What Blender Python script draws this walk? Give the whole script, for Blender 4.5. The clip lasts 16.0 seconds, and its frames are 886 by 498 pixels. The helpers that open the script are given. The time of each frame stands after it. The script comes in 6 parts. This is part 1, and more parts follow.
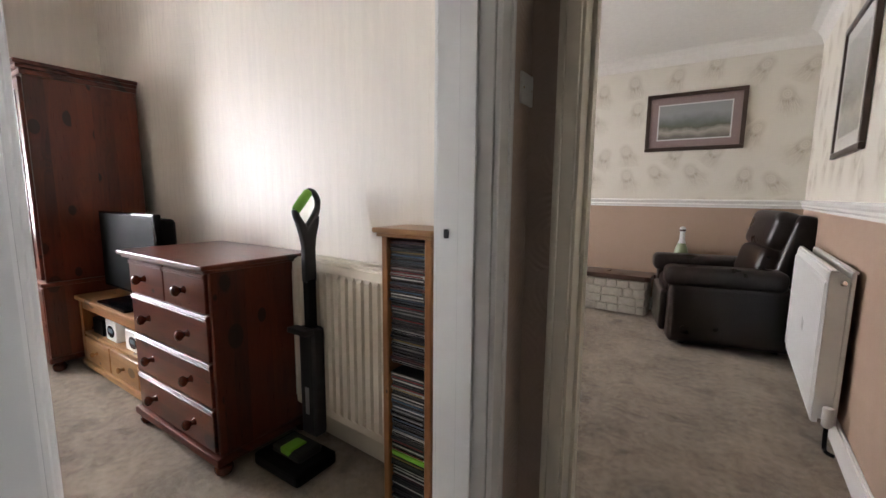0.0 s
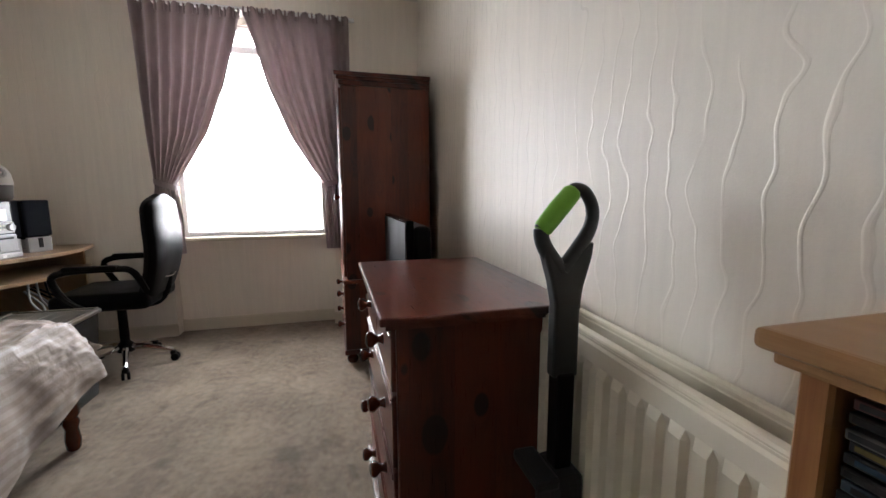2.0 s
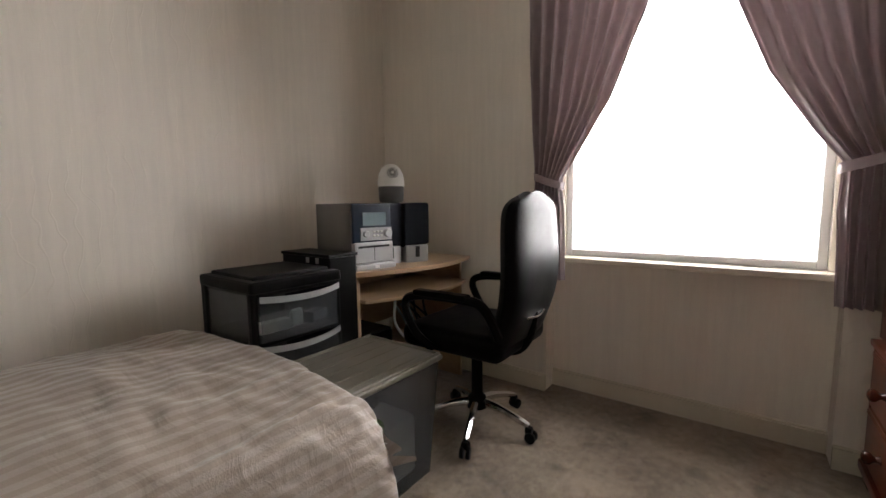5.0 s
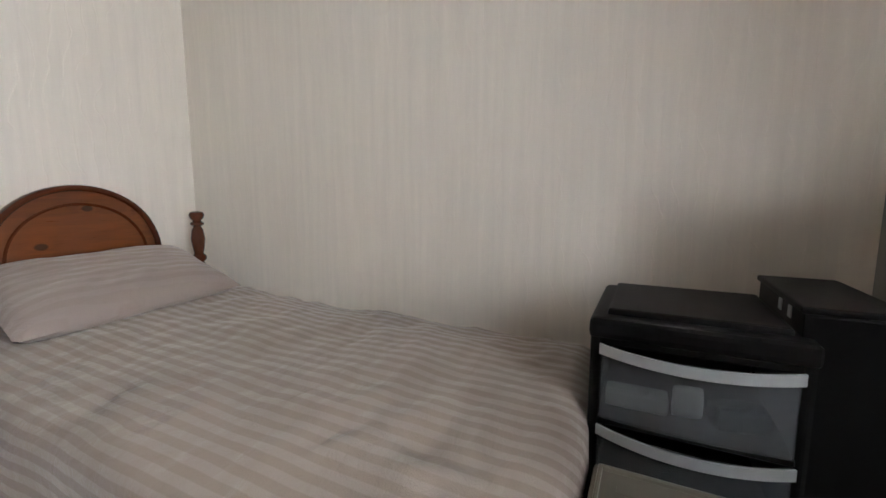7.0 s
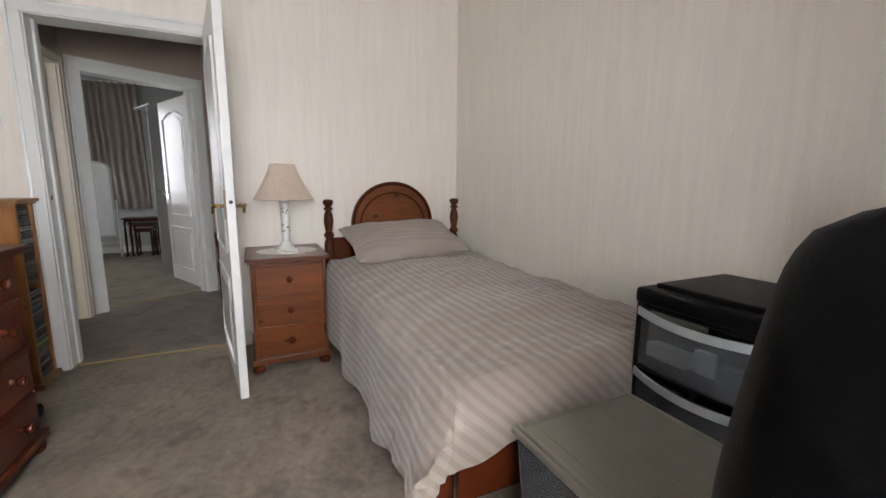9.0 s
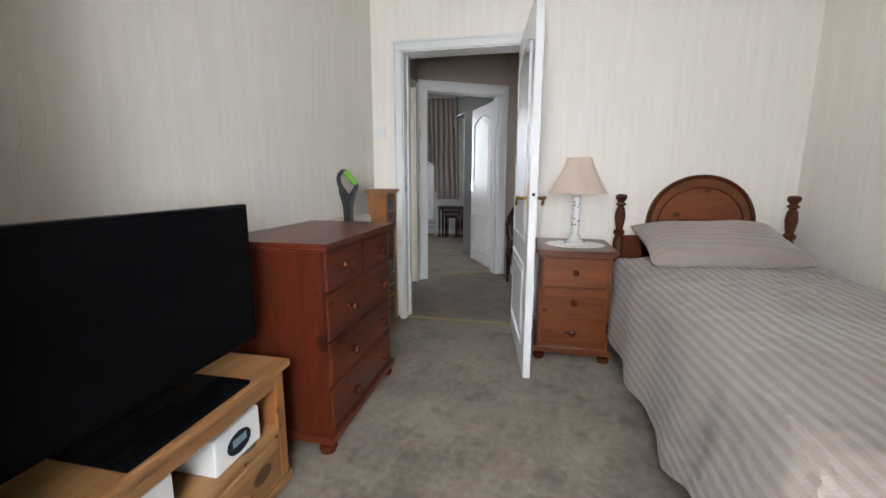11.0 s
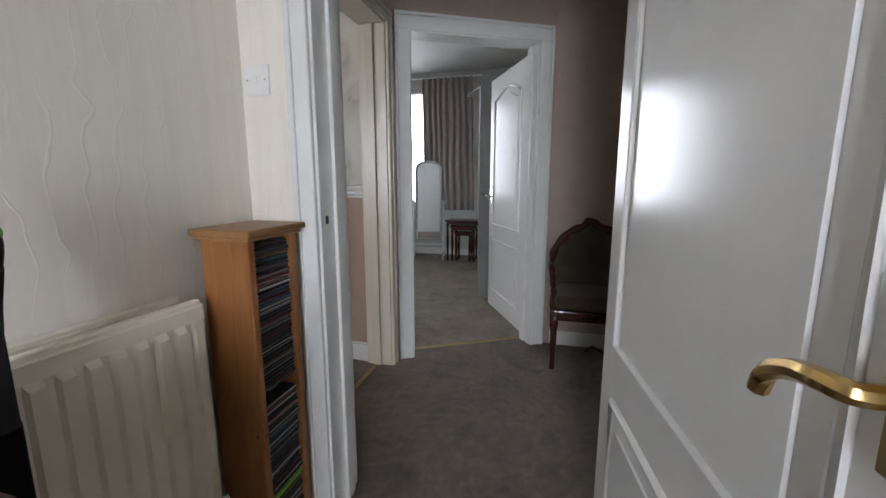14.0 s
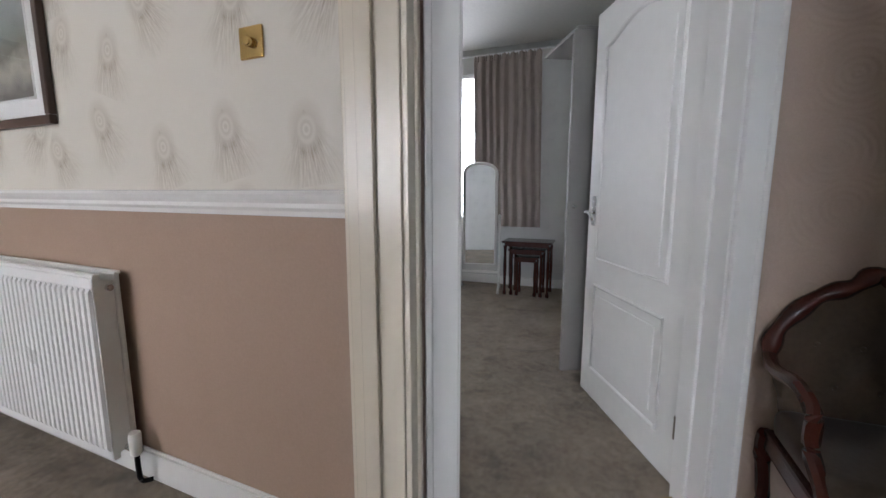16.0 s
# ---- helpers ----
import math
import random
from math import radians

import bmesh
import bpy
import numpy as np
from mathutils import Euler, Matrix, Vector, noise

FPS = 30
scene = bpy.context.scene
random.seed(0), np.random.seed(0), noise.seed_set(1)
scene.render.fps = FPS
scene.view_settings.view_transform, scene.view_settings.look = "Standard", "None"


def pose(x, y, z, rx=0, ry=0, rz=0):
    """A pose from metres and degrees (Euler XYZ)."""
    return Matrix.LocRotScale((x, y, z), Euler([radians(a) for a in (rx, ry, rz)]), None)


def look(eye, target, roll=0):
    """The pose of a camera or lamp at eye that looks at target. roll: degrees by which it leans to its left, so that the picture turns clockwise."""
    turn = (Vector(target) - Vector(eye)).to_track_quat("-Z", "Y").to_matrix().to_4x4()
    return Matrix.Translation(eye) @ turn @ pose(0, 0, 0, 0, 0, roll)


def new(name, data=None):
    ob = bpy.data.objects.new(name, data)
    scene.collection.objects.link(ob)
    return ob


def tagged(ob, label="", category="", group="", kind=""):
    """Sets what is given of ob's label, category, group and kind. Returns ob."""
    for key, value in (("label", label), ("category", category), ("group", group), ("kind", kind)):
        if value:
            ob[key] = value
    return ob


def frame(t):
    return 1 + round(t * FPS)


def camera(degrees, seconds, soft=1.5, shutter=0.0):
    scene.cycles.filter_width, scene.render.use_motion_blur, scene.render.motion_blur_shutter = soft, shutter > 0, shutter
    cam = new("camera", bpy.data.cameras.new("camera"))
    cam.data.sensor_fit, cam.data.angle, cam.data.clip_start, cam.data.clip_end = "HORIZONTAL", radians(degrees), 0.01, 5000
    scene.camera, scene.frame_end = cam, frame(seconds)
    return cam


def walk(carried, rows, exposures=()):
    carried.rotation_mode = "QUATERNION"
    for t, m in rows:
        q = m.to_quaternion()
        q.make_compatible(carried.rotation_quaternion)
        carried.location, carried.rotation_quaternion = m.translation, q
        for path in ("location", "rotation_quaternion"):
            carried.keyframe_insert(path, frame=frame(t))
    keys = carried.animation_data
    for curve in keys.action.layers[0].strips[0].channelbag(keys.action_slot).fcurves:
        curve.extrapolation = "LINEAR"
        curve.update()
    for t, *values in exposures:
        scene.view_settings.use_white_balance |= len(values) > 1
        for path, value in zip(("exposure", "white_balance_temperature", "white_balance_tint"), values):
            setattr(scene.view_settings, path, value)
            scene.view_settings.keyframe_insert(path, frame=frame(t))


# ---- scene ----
cam = camera(94.9, 16.0)
PATH = [
    (0, (-0.715, 0.921, 1.129), (-1.8, 2.581, 0.867), 0.5),
    (0.5, (-0.884, 1.099, 1.12), (-2.315, 2.469, 0.849), 0.2),
    (1, (-1.068, 1.229, 1.132), (-2.731, 2.305, 0.862), 0.0),
    (1.5, (-1.229, 1.438, 1.132), (-3.09, 2.121, 0.862), -0.3),
    (2, (-1.388, 1.57, 1.133), (-3.302, 2.079, 0.864), -0.2),
    (2.5, (-1.635, 1.583, 1.133), (-3.575, 1.983, 0.864), -0.1),
    (3, (-1.84, 1.53, 1.13), (-3.822, 1.615, 0.877), -0.3),
    (3.5, (-2.087, 1.518, 1.126), (-4.025, 1.098, 0.869), -0.4),
    (6, (-3.248, 0.845, 1.053), (-3.935, -1.023, 0.861), -0.0),
    (6.5, (-3.449, 0.729, 1.059), (-3.108, -1.23, 0.845), 0.2),
    (7, (-3.658, 0.745, 1.077), (-2.763, -1.027, 0.83), 0.1),
    (7.5, (-3.946, 0.848, 1.086), (-2.796, -0.769, 0.841), 0.2),
    (8, (-4.142, 0.831, 1.105), (-2.866, -0.682, 0.82), 0.4),
    (8.5, (-4.329, 0.751, 1.079), (-2.795, -0.499, 0.787), 0.4),
    (9, (-4.387, 0.836, 1.11), (-2.597, 0.0, 0.798), 0.4),
    (9.5, (-4.405, 1.056, 1.128), (-2.464, 0.703, 0.802), 0.7),
    (12, (-4.081, 0.89, 1.089), (-2.173, 1.379, 0.74), -0.1),
    (12.5, (-3.719, 0.929, 1.103), (-1.8, 1.355, 0.732), -0.0),
    (13, (-3.281, 0.973, 1.108), (-1.362, 1.4, 0.737), 0.0),
    (13.5, (-2.862, 1.058, 1.102), (-0.952, 1.542, 0.76), -0.1),
    (14, (-2.455, 1.206, 1.145), (-0.547, 1.703, 0.81), 0.0),
    (14.5, (-2.041, 1.311, 1.144), (-0.127, 1.811, 0.845), -0.1),
    (15, (-1.66, 1.415, 1.126), (0.253, 1.919, 0.836), 0.0),
    (15.5, (-1.353, 1.576, 1.131), (0.561, 2.073, 0.833), 0.3),
    (16, (-1.104, 1.673, 1.111), (0.744, 2.384, 0.826), 0.0),
]
EXPOSURES = [
    (0, 0.32, 6400, 16), (1, 0.1, 6350, 14), (1.5, -0.1, 6350, 13), (2.5, -0.25, 6300, 13), (3.5, -0.2, 6300, 13), (6, -0.85, 7000, 15), (6.5, -0.52, 6450, 12), (7, -0.45, 6250, 12), (8, -0.55, 6200, 12), (9, -0.45, 6350, 13), (9.5, -0.38, 6050, 10),
    (12.5, -0.12, 6050, 12), (13.5, -0.18, 6000, 12), (14.5, -0.42, 5950, 13), (15.2, -0.05, 5950, 15), (16, 0.0, 6000, 15),
]
walk(cam, [(t, look(eye, target, roll)) for t, eye, target, roll in PATH], EXPOSURES)

# ---- world and light ----
world = bpy.data.worlds.new("world")
scene.world = world
world.use_nodes = True
wn = world.node_tree
sky = wn.nodes.new("ShaderNodeTexSky")
sky.sky_type = "NISHITA"
sky.sun_disc = False
sky.sun_elevation = radians(38)
sky.sun_rotation = radians(250)
wn.links.new(sky.outputs[0], wn.nodes["Background"].inputs[0])
wn.nodes["Background"].inputs[1].default_value = 0.12
scene.view_settings.exposure = 0.0


def area_lamp(name, at, target, w, h, power, colour=(1, 1, 1)):
    """Sky light that enters by a window's opening."""
    d = bpy.data.lights.new(name, "AREA")
    d.shape, d.size, d.size_y, d.energy, d.color = "RECTANGLE", w, h, power, colour
    ob = new(name, d)
    ob.matrix_world = look(at, target)
    return ob


area_lamp("window_light_bedroom", (-5.42, 0.92, 1.6), (-3.4, 0.85, 1.25), 1.0, 1.55, 80, (0.93, 0.97, 1.0))
area_lamp("window_light_far_room", (3.72, 3.75, 1.6), (0, 2.4, 1.2), 1.2, 1.5, 14, (0.84, 0.92, 1.0))
area_lamp("window_light_living_room", (-3.75, 4.2, 1.5), (-0.5, 3.9, 1.1), 1.6, 1.3, 10, (1.0, 0.97, 0.93))
area_lamp("window_light_hall", (-0.45, -1.72, 1.5), (-0.4, 1.0, 1.0), 0.5, 0.9, 1.6, (0.95, 0.97, 1.0))


# ---- materials ----
def material(name, rough=0.5, metal=0.0, spec=0.5):
    m = bpy.data.materials.new(name)
    m.use_nodes = True
    b = m.node_tree.nodes["Principled BSDF"]
    b.inputs["Roughness"].default_value = rough
    b.inputs["Metallic"].default_value = metal
    b.inputs["Specular IOR Level"].default_value = spec
    return m, m.node_tree, b


def coords(nt, scale=(1, 1, 1), kind="Object"):
    tc = nt.nodes.new("ShaderNodeTexCoord")
    mp = nt.nodes.new("ShaderNodeMapping")
    mp.inputs["Scale"].default_value = scale
    nt.links.new(tc.outputs[kind], mp.inputs[0])
    return mp.outputs[0]


def noise_node(nt, vec, scale, detail=4, rough=0.55, dist=0.0):
    n = nt.nodes.new("ShaderNodeTexNoise")
    n.inputs["Scale"].default_value = scale
    n.inputs["Detail"].default_value = detail
    n.inputs["Roughness"].default_value = rough
    n.inputs["Distortion"].default_value = dist
    nt.links.new(vec, n.inputs["Vector"])
    return n.outputs["Fac"]


def ramp(nt, fac, stops):
    r = nt.nodes.new("ShaderNodeValToRGB")
    e = r.color_ramp.elements
    while len(e) < len(stops):
        e.new(0.5)
    for el, (p, c) in zip(e, stops):
        el.position = p
        el.color = (*c, 1) if len(c) == 3 else c
    nt.links.new(fac, r.inputs[0])
    return r.outputs[0]


def mixc(nt, fac, a, b, mode="MIX"):
    m = nt.nodes.new("ShaderNodeMix")
    m.data_type, m.blend_type = "RGBA", mode
    for sock, v in ((m.inputs[0], fac), (m.inputs[6], a), (m.inputs[7], b)):
        if isinstance(v, (int, float)):
            sock.default_value = v
        elif isinstance(v, tuple):
            sock.default_value = (*v, 1)
        else:
            nt.links.new(v, sock)
    return m.outputs[2]


def mth(nt, op, a, b=0.0):
    m = nt.nodes.new("ShaderNodeMath")
    m.operation = op
    for sock, v in ((m.inputs[0], a), (m.inputs[1], b)):
        if isinstance(v, (int, float)):
            sock.default_value = v
        else:
            nt.links.new(v, sock)
    return m.outputs[0]


def bump(nt, b, height, strength=0.3, distance=0.01):
    n = nt.nodes.new("ShaderNodeBump")
    n.inputs["Strength"].default_value = strength
    n.inputs["Distance"].default_value = distance
    nt.links.new(height, n.inputs["Height"])
    nt.links.new(n.outputs[0], b.inputs["Normal"])


def plain(name, colour, rough=0.5, metal=0.0, spec=0.5, grain=0.06, scale=40, bumps=0.05):
    """A painted, moulded or cast surface with slight mottling."""
    m, nt, b = material(name, rough, metal, spec)
    v = coords(nt)
    f = noise_node(nt, v, scale, 5)
    g = noise_node(nt, v, scale / 12, 3)
    lo = tuple(c * (1 - grain * 2) for c in colour)
    hi = tuple(min(1, c * (1 + grain)) for c in colour)
    c = mixc(nt, f, lo, hi)
    c = mixc(nt, mth(nt, "MULTIPLY", g, grain * 2.5), c, tuple(x * 0.8 for x in colour))
    nt.links.new(c, b.inputs["Base Color"])
    nt.links.new(mth(nt, "ADD", mth(nt, "MULTIPLY", g, 0.16), max(0.02, rough - 0.08)), b.inputs["Roughness"])
    if bumps:
        bump(nt, b, f, bumps, 0.004)
    return m


def wood(name, dark, light, axis="z", rough=0.28, knots=True, board=0.11):
    """Varnished pine: glued boards of differing tone, growth rings and fine grain along one axis, oval knots."""
    m, nt, b = material(name, rough, 0.0, 0.45)
    tc = nt.nodes.new("ShaderNodeTexCoord")
    s = nt.nodes.new("ShaderNodeSeparateXYZ")
    nt.links.new(tc.outputs["Object"], s.inputs[0])
    x, y, z = s.outputs
    a, c, l = {"z": (x, y, z), "x": (z, y, x), "y": (z, x, y)}[axis]
    u = mth(nt, "ADD", a, c)
    idx = mth(nt, "FLOOR", mth(nt, "ADD", mth(nt, "DIVIDE", u, board), 0.37))
    wn_ = nt.nodes.new("ShaderNodeTexWhiteNoise")
    wn_.noise_dimensions = "1D"
    nt.links.new(idx, wn_.inputs["W"])
    tone = wn_.outputs["Value"]

    def vec(stretch, shift):
        cb_ = nt.nodes.new("ShaderNodeCombineXYZ")
        nt.links.new(u, cb_.inputs[0])
        nt.links.new(mth(nt, "ADD", mth(nt, "MULTIPLY", l, stretch), mth(nt, "MULTIPLY", tone, shift)), cb_.inputs[1])
        return cb_.outputs[0]
    vo = nt.nodes.new("ShaderNodeTexVoronoi")
    vo.voronoi_dimensions = "2D"
    vo.inputs["Scale"].default_value = 6.5
    nt.links.new(vec(0.62, 3.1), vo.inputs["Vector"])
    gate = nt.nodes.new("ShaderNodeSeparateColor")
    nt.links.new(vo.outputs["Color"], gate.inputs[0])
    size = mth(nt, "MULTIPLY", mth(nt, "SUBTRACT", gate.outputs[0], 0.4), 0.34)
    size = mth(nt, "MAXIMUM", size, 0.0)
    near = mth(nt, "MULTIPLY", vo.outputs["Distance"], -9.0)
    halo = mth(nt, "MULTIPLY", mth(nt, "POWER", 2.72, near), 1.0 if knots else 0.0)
    body = noise_node(nt, vec(0.11, 5.0), 8, 3, 0.5, 0.3)
    rings = mth(nt, "SINE", mth(nt, "ADD", mth(nt, "MULTIPLY", body, 46), mth(nt, "MULTIPLY", halo, 16)))
    fine = noise_node(nt, vec(0.035, 9.0), 260, 4, 0.65)
    f = mth(nt, "ADD", mth(nt, "MULTIPLY", body, 0.5), mth(nt, "MULTIPLY", rings, 0.04))
    f = mth(nt, "ADD", f, mth(nt, "MULTIPLY", fine, 0.3))
    f = mth(nt, "ADD", f, mth(nt, "MULTIPLY", mth(nt, "SUBTRACT", tone, 0.5), 0.22))
    col = ramp(nt, f, [(0.2, dark), (0.62, light)])
    if knots:
        k = mth(nt, "SUBTRACT", size, vo.outputs["Distance"])
        k = ramp(nt, mth(nt, "ADD", mth(nt, "MULTIPLY", k, 14), 0.3), [(0.0, (0, 0, 0)), (0.45, (1, 1, 1))])
        col = mixc(nt, mth(nt, "MULTIPLY", k, 0.86), col, tuple(v * 0.22 for v in dark))
    nt.links.new(col, b.inputs["Base Color"])
    nt.links.new(mth(nt, "ADD", mth(nt, "MULTIPLY", fine, 0.16), rough - 0.06), b.inputs["Roughness"])
    bump(nt, b, f, 0.05, 0.003)
    return m


def wallpaper(name, colour, line_gloss=0.33):
    """Cream paper with raised pearly lines that wander upwards, and faint vertical bands."""
    m, nt, b = material(name, 0.5)
    tc = nt.nodes.new("ShaderNodeTexCoord")
    s = nt.nodes.new("ShaderNodeSeparateXYZ")
    nt.links.new(tc.outputs["Object"], s.inputs[0])
    u = mth(nt, "ADD", s.outputs[0], s.outputs[1])
    cmb = nt.nodes.new("ShaderNodeCombineXYZ")
    nt.links.new(u, cmb.inputs[0])
    nt.links.new(mth(nt, "MULTIPLY", s.outputs[2], 0.9), cmb.inputs[1])
    wob = noise_node(nt, cmb.outputs[0], 4.2, 2, 0.5)
    wob2 = noise_node(nt, cmb.outputs[0], 11, 1, 0.5)
    uu = mth(nt, "ADD", u, mth(nt, "ADD", mth(nt, "MULTIPLY", wob, 0.17), mth(nt, "MULTIPLY", wob2, 0.035)))
    phase = mth(nt, "MULTIPLY", uu, 2 * math.pi / 0.06)
    wave = mth(nt, "SINE", phase)
    line = ramp(nt, mth(nt, "ADD", mth(nt, "MULTIPLY", wave, 0.5), 0.5), [(0.965, (0, 0, 0)), (0.995, (1, 1, 1))])
    gaps = ramp(nt, noise_node(nt, cmb.outputs[0], 3.0, 2), [(0.36, (0, 0, 0)), (0.5, (1, 1, 1))])
    line = mth(nt, "MULTIPLY", line, gaps)
    st = nt.nodes.new("ShaderNodeCombineXYZ")
    nt.links.new(u, st.inputs[0])
    nt.links.new(mth(nt, "MULTIPLY", s.outputs[2], 0.05), st.inputs[1])
    band = noise_node(nt, st.outputs[0], 30, 4, 0.6)
    fine = noise_node(nt, tc.outputs["Object"], 220, 3)
    c = mixc(nt, band, tuple(x * 0.86 for x in colour), tuple(min(1, x * 1.08) for x in colour))
    c = mixc(nt, mth(nt, "MULTIPLY", fine, 0.16), c, tuple(x * 0.7 for x in colour))
    c = mixc(nt, mth(nt, "MULTIPLY", line, 0.22), c, tuple(min(1, x * 1.14) for x in colour))
    nt.links.new(c, b.inputs["Base Color"])
    r = mth(nt, "SUBTRACT", mth(nt, "ADD", 0.48, mth(nt, "MULTIPLY", fine, 0.12)), mth(nt, "MULTIPLY", line, line_gloss))
    nt.links.new(r, b.inputs["Roughness"])
    h = mth(nt, "ADD", mth(nt, "MULTIPLY", line, 1.0), mth(nt, "MULTIPLY", mth(nt, "ADD", band, fine), 0.14))
    bump(nt, b, h, 0.24, 0.003)
    return m


def feather_paper(name, base, print_colour, scale=2.6, amount=0.7):
    """Pale paper with scattered peacock feathers: an eye ring and a drooping plume of barbs."""
    m, nt, b = material(name, 0.5)
    tc = nt.nodes.new("ShaderNodeTexCoord")
    s = nt.nodes.new("ShaderNodeSeparateXYZ")
    nt.links.new(tc.outputs["Object"], s.inputs[0])
    cmb = nt.nodes.new("ShaderNodeCombineXYZ")
    nt.links.new(mth(nt, "ADD", s.outputs[0], s.outputs[1]), cmb.inputs[0])
    nt.links.new(s.outputs[2], cmb.inputs[1])
    vo = nt.nodes.new("ShaderNodeTexVoronoi")
    vo.voronoi_dimensions = "2D"
    vo.inputs["Scale"].default_value = scale
    vo.inputs["Randomness"].default_value = 0.6
    nt.links.new(cmb.outputs[0], vo.inputs["Vector"])
    off = nt.nodes.new("ShaderNodeVectorMath")
    off.operation = "SUBTRACT"
    nt.links.new(cmb.outputs[0], off.inputs[0])
    nt.links.new(vo.outputs["Position"], off.inputs[1])
    gate = nt.nodes.new("ShaderNodeSeparateColor")
    nt.links.new(vo.outputs["Color"], gate.inputs[0])
    rot = nt.nodes.new("ShaderNodeVectorRotate")
    rot.rotation_type = "Z_AXIS"
    nt.links.new(off.outputs[0], rot.inputs["Vector"])
    nt.links.new(mth(nt, "SUBTRACT", mth(nt, "MULTIPLY", gate.outputs[0], 1.5), 0.75), rot.inputs["Angle"])
    q = nt.nodes.new("ShaderNodeSeparateXYZ")
    nt.links.new(rot.outputs[0], q.inputs[0])
    px = mth(nt, "MULTIPLY", q.outputs[0], scale)
    py = mth(nt, "MULTIPLY", mth(nt, "SUBTRACT", q.outputs[1], 0.12 / scale), scale)
    r = mth(nt, "SQRT", mth(nt, "ADD", mth(nt, "MULTIPLY", px, px), mth(nt, "MULTIPLY", mth(nt, "MULTIPLY", py, py), 0.7)))
    eye = ramp(nt, r, [(0.015, (0.7, 0.7, 0.7)), (0.035, (0.05, 0.05, 0.05)), (0.055, (0.75, 0.75, 0.75)), (0.085, (0.25, 0.25, 0.25)), (0.12, (0.6, 0.6, 0.6)), (0.24, (0, 0, 0))])
    ang = mth(nt, "ARCTAN2", px, mth(nt, "SUBTRACT", 0.18, py))
    barb_v = nt.nodes.new("ShaderNodeCombineXYZ")
    nt.links.new(mth(nt, "MULTIPLY", ang, 9), barb_v.inputs[0])
    nt.links.new(mth(nt, "MULTIPLY", r, 1.5), barb_v.inputs[1])
    barbs = ramp(nt, noise_node(nt, barb_v.outputs[0], 3.0, 4, 0.7, 0.6), [(0.38, (0, 0, 0)), (0.66, (1, 1, 1))])
    fan = ramp(nt, mth(nt, "ABSOLUTE", ang), [(0.25, (1, 1, 1)), (0.8, (0, 0, 0))])
    length = ramp(nt, r, [(0.1, (0, 0, 0)), (0.17, (1, 1, 1)), (0.6, (0, 0, 0))])
    plume = mth(nt, "MULTIPLY", mth(nt, "MULTIPLY", barbs, fan), length)
    spray = mth(nt, "MINIMUM", mth(nt, "ADD", mth(nt, "MULTIPLY", eye, 0.55), plume), 1.0)
    fine = noise_node(nt, tc.outputs["Object"], 160, 3)
    c = mixc(nt, mth(nt, "MULTIPLY", spray, amount), base, print_colour)
    c = mixc(nt, mth(nt, "MULTIPLY", fine, 0.12), c, tuple(x * 0.75 for x in base))
    nt.links.new(c, b.inputs["Base Color"])
    bump(nt, b, mth(nt, "ADD", fine, spray), 0.12, 0.003)
    return m


def fan_paper(name, colour):
    """Heavy embossed paper: overlapping fans of combed arcs."""
    m, nt, b = material(name, 0.5, 0.0, 0.4)
    tc = nt.nodes.new("ShaderNodeTexCoord")
    s = nt.nodes.new("ShaderNodeSeparateXYZ")
    nt.links.new(tc.outputs["Object"], s.inputs[0])
    cmb = nt.nodes.new("ShaderNodeCombineXYZ")
    nt.links.new(mth(nt, "ADD", s.outputs[0], s.outputs[1]), cmb.inputs[0])
    nt.links.new(s.outputs[2], cmb.inputs[1])
    vo = nt.nodes.new("ShaderNodeTexVoronoi")
    vo.voronoi_dimensions = "2D"
    vo.inputs["Scale"].default_value = 5.0
    vo.inputs["Randomness"].default_value = 0.55
    nt.links.new(cmb.outputs[0], vo.inputs["Vector"])
    wob = noise_node(nt, cmb.outputs[0], 14, 3)
    arcs = mth(nt, "SINE", mth(nt, "ADD", mth(nt, "MULTIPLY", vo.outputs["Distance"], 62), mth(nt, "MULTIPLY", wob, 5)))
    fine = noise_node(nt, tc.outputs["Object"], 180, 3)
    c = mixc(nt, fine, tuple(x * 0.88 for x in colour), tuple(x * 1.08 for x in colour))
    c = mixc(nt, mth(nt, "MULTIPLY", wob, 0.25), c, tuple(x * 0.8 for x in colour))
    nt.links.new(c, b.inputs["Base Color"])
    bump(nt, b, mth(nt, "ADD", mth(nt, "MULTIPLY", arcs, 0.8), fine), 0.16, 0.004)
    return m


def carpet_material(name, dark, light):
    m, nt, b = material(name, 0.95, 0, 0.1)
    v = coords(nt)
    f = noise_node(nt, v, 420, 3, 0.7)
    g = noise_node(nt, v, 26, 5, 0.7)
    h = noise_node(nt, v, 3.2, 4, 0.6)
    st = ramp(nt, noise_node(nt, v, 5.5, 3, 0.5, 0.3), [(0.58, (0, 0, 0)), (0.7, (1, 1, 1))])
    mix = mth(nt, "ADD", mth(nt, "ADD", mth(nt, "MULTIPLY", f, 0.4), mth(nt, "MULTIPLY", g, 0.4)), mth(nt, "MULTIPLY", h, 0.36))
    c = ramp(nt, mix, [(0.44, dark), (0.68, light)])
    c = mixc(nt, mth(nt, "MULTIPLY", st, 0.5), c, tuple(x * 0.6 for x in dark))
    nt.links.new(c, b.inputs["Base Color"])
    b.inputs["Sheen Weight"].default_value = 0.25
    bump(nt, b, mth(nt, "ADD", f, mth(nt, "MULTIPLY", g, 0.7)), 0.7, 0.012)
    return m


